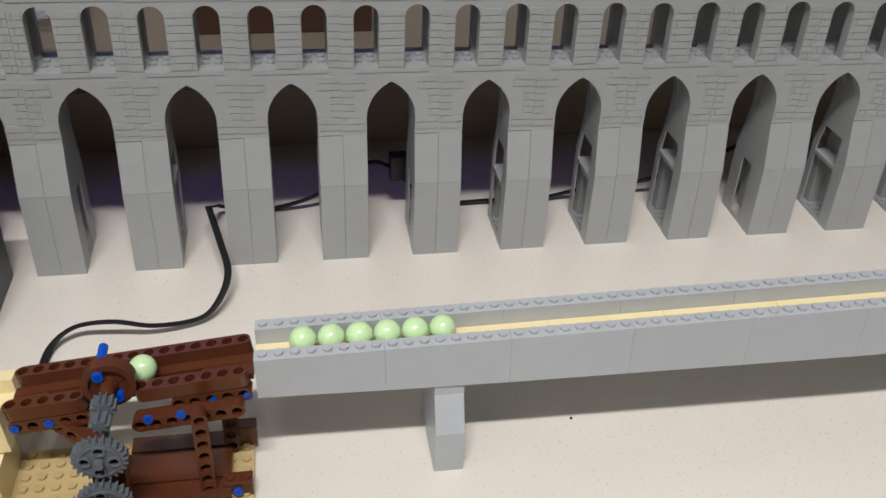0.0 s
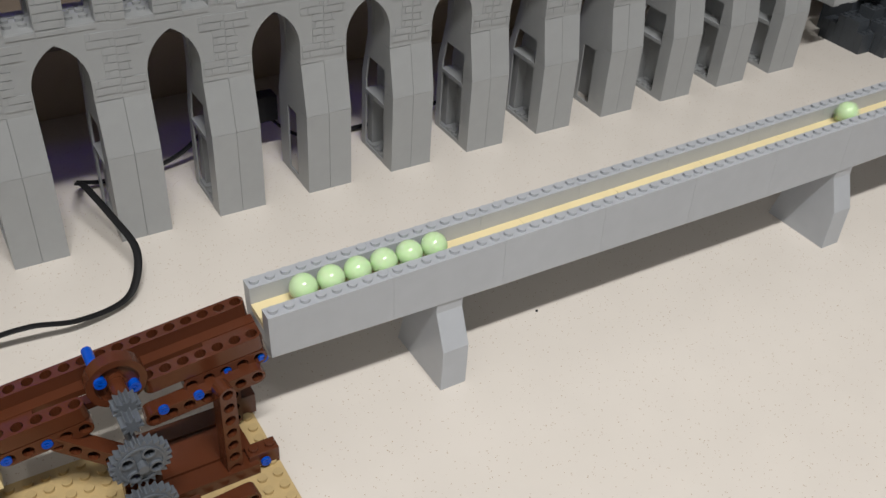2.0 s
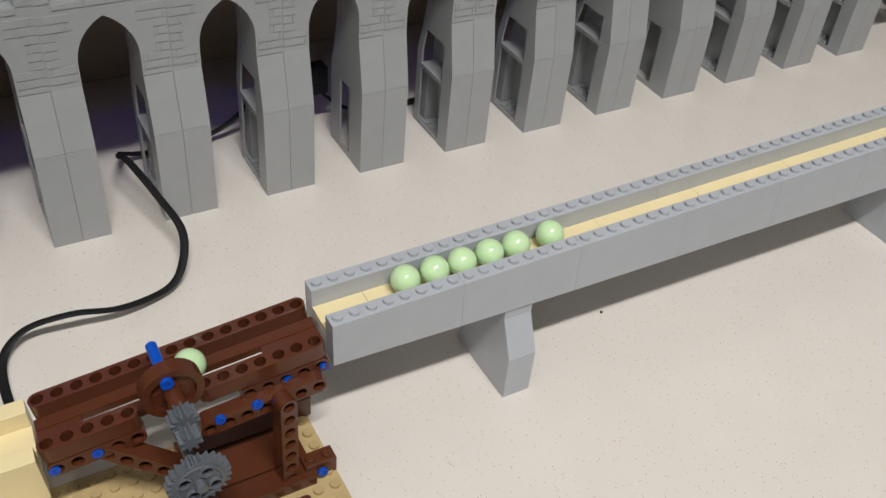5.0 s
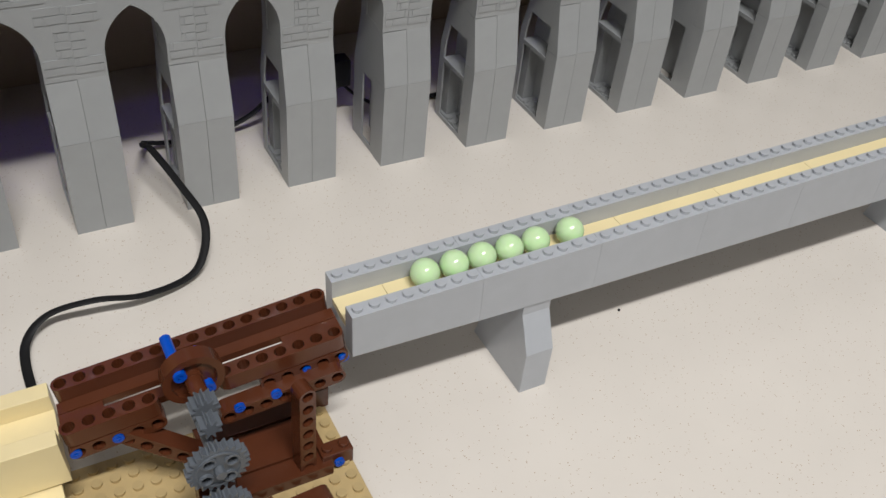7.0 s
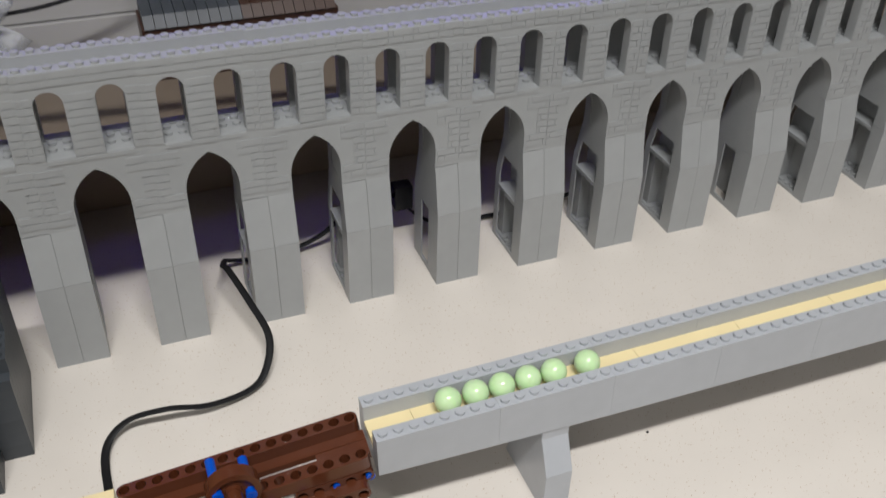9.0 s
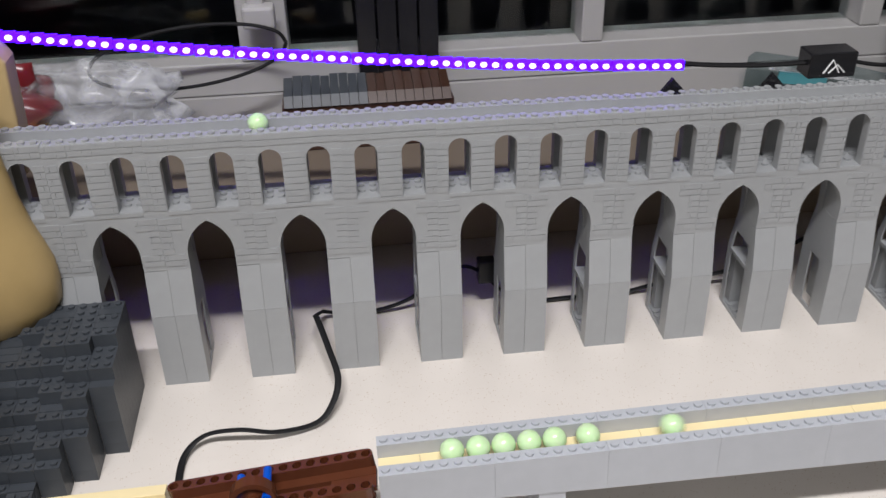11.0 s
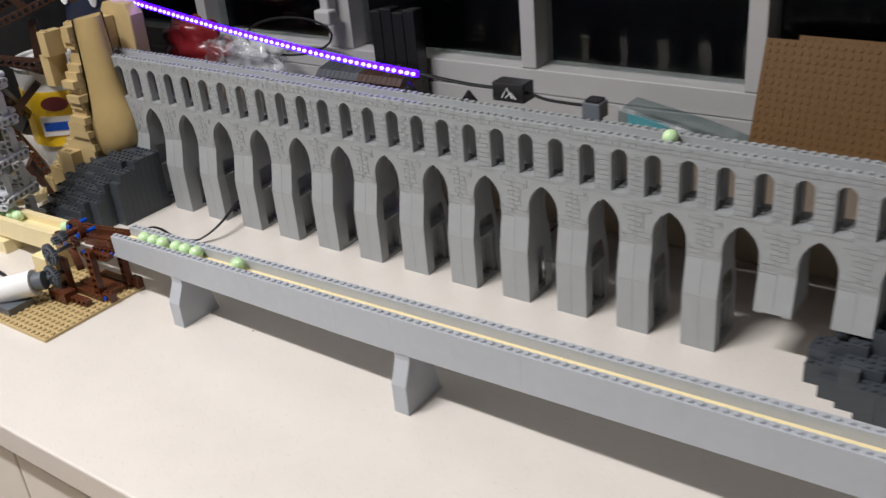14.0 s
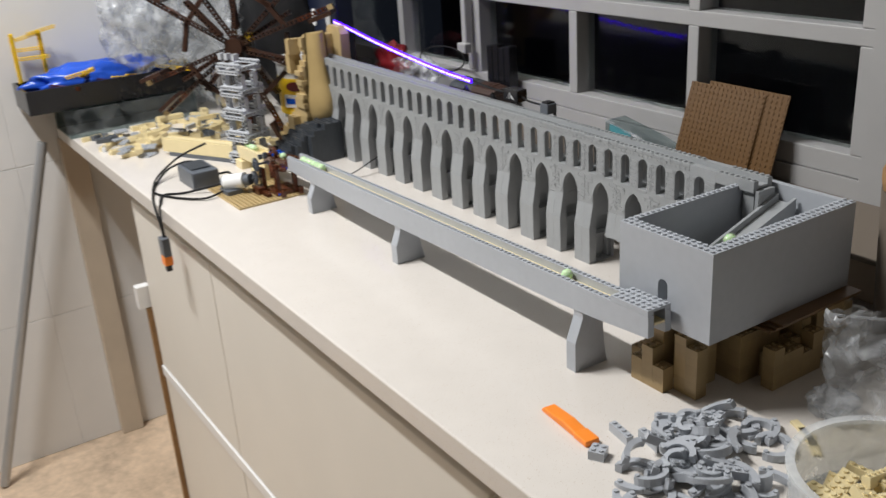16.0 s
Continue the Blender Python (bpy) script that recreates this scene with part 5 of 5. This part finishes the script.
# seconds and place along the way for each ball
WAYS = [
    [(0, 0.111), (0.4, 0.110), (0.8, 0.100), (1.55, 0.095), (1.65, 0.088), (1.8, 0.0702), (1.95, 0.040), (2.3, -0.04), (2.7, -0.098), (16, -0.098)],
    [(0, 0.1905), (2.5, 0.1905), (2.6, 0.1747), (2.8, 0.1117), (3.1, 0.101), (3.9, 0.0945), (4.05, 0.088), (4.2, 0.066), (4.35, 0.038), (4.7, -0.03), (5.1, -0.083), (16, -0.083)],
    [(0, 0.2047), (2.55, 0.2047), (2.75, 0.196), (3.0, 0.189), (3.5, 0.1869), (4.0, 0.1955), (4.4, 0.1955), (4.5, 0.172), (4.7, 0.115), (4.8, 0.112), (5.4, 0.101), (6.3, 0.0945), (6.4, 0.090), (6.5, 0.0813), (6.6, 0.0661), (6.7, 0.0452), (6.85, 0.015), (7.1, -0.03), (7.4, -0.068), (16, -0.068)],
    [(0, 0.2189), (2.55, 0.2189), (2.8, 0.2155), (3.5, 0.2148), (4.42, 0.2148), (4.6, 0.211), (5.0, 0.2086), (11.1, 0.2086), (11.2, 0.190), (11.4, 0.125), (11.5, 0.110), (13.3, 0.106), (13.65, 0.100), (13.75, 0.095), (13.9, 0.066), (14.05, 0.038), (14.4, -0.02), (14.7, -0.053), (16, -0.053)],
    [(0, 0.2331), (2.55, 0.2331), (2.8, 0.2325), (3.5, 0.2319), (4.42, 0.2319), (4.6, 0.226), (5.0, 0.2235), (11.1, 0.2235), (11.3, 0.210), (11.7, 0.2037), (14.08, 0.2037), (14.2, 0.180), (14.38, 0.120), (14.5, 0.1115), (16, 0.110)],
    [(0, 0.2473), (2.55, 0.2473), (2.8, 0.247), (3.5, 0.2466), (4.42, 0.2466), (4.6, 0.240), (5.0, 0.2379), (11.1, 0.2379), (11.3, 0.224), (11.7, 0.2183), (14.08, 0.2190), (14.4, 0.2070), (16, 0.205)],
    [(0, 0.2615), (3.5, 0.2615), (4.42, 0.2615), (4.6, 0.255), (5.0, 0.2526), (11.1, 0.2526), (11.3, 0.238), (11.7, 0.2325), (14.08, 0.2340), (14.4, 0.2215), (16, 0.220)],
    [(0, 1.109), (0.6, 1.109), (0.95, 1.045), (1.2, 0.955), (1.6, 0.765), (2.0, 0.563), (2.2, 0.4605), (2.4, 0.359), (2.55, 0.278), (2.7, 0.2757), (4.42, 0.2755), (4.6, 0.270), (5.0, 0.2671), (11.1, 0.2671), (11.3, 0.258), (11.7, 0.2548), (14.08, 0.2560), (14.4, 0.2360), (16, 0.2345)],
    [(0, 1.1235), (2.3, 1.1235), (2.7, 1.045), (3.0, 0.955), (3.4, 0.765), (3.8, 0.571), (4.0, 0.4757), (4.2, 0.3807), (4.4, 0.293), (4.5, 0.2895), (5.0, 0.2864), (11.1, 0.2864), (11.3, 0.275), (11.7, 0.2695), (14.08, 0.2705), (14.4, 0.2505), (16, 0.249)],
    [(0, 1.138), (8.9, 1.138), (9.35, 1.045), (9.7, 0.935), (10.1, 0.740), (10.6, 0.510), (10.9, 0.370), (11.07, 0.3010), (11.3, 0.289), (11.7, 0.2854), (14.08, 0.2870), (14.4, 0.2650), (16, 0.2635)],
    [(0, 1.1525), (11.8, 1.1525), (12.3, 1.045), (12.7, 0.945), (13.1, 0.785), (13.5, 0.595), (13.75, 0.470), (14.0, 0.3486), (14.08, 0.3040), (14.4, 0.2800), (16, 0.278)],
    [(0, 1.167), (14.8, 1.167), (15.3, 1.050), (15.5, 1.026), (15.6, 1.004), (15.8, 0.967), (16, 0.9307)],
]
TOP = [(0, -0.075), (9.3, -0.075), (9.5, -0.022), (9.7, 0.030), (10.5, 0.075), (11.4, 0.135), (12, 0.190), (12.5, 0.327), (13, 0.465), (13.5, 0.590), (14, 0.696), (14.5, 0.788), (15, 0.889), (15.5, 0.990)]
BALLS = [a_ball(QUEUE if i else "pale green glowing plastic ball held by the kicker") for i in range(len(WAYS))]
TOP_BALL = a_ball("pale green glowing plastic ball rolling along the aqueduct")


def motions():
    for ob, way in zip(BALLS, WAYS):
        rows = []
        for (t0, x0), (t1, x1) in zip(way, way[1:]):
            n = max(1, int(abs(x1 - x0) / 0.0095) + 1)
            rows += [(t0 + (t1 - t0) * k / n, x0 + (x1 - x0) * k / n) for k in range(n)]
        rows.append(way[-1])
        seen_frames, keep = set(), []
        for t, x in rows:
            if frame(t) not in seen_frames:
                seen_frames.add(frame(t))
                keep.append((t, Matrix.Translation(place(x))))
        walk(ob, keep)
    rows = [(t, high(x)) for t, x in TOP] + [(15.7, pose(1.030, 0.016, 0.186)), (15.82, pose(1.044, 0.006, 0.160)), (16, pose(1.044, -0.06, 0.1385))]
    walk(TOP_BALL, rows)
    turn = [(0.5 * k, -75.0 * (0.5 * k - 1.6)) for k in range(33)]
    walk(wheel, [(t, pose(*AX) @ pose(0, 0, 0, 0, -a, 0)) for t, a in turn])
    for ob, at, rate in ((small_a, (0.0968, -0.2165, 0.0700), 1.0), (small_b, (0.0962, -0.2255, 0.0690), 1.0), (gear_a, (0.0955, -0.2355, 0.0560), -0.42), (gear_b, (0.0945, -0.2400, 0.0318), 0.42)):
        walk(ob, [(t, pose(*at) @ pose(0, 0, 0, 0, -a * rate, 0)) for t, a in turn])


motions()
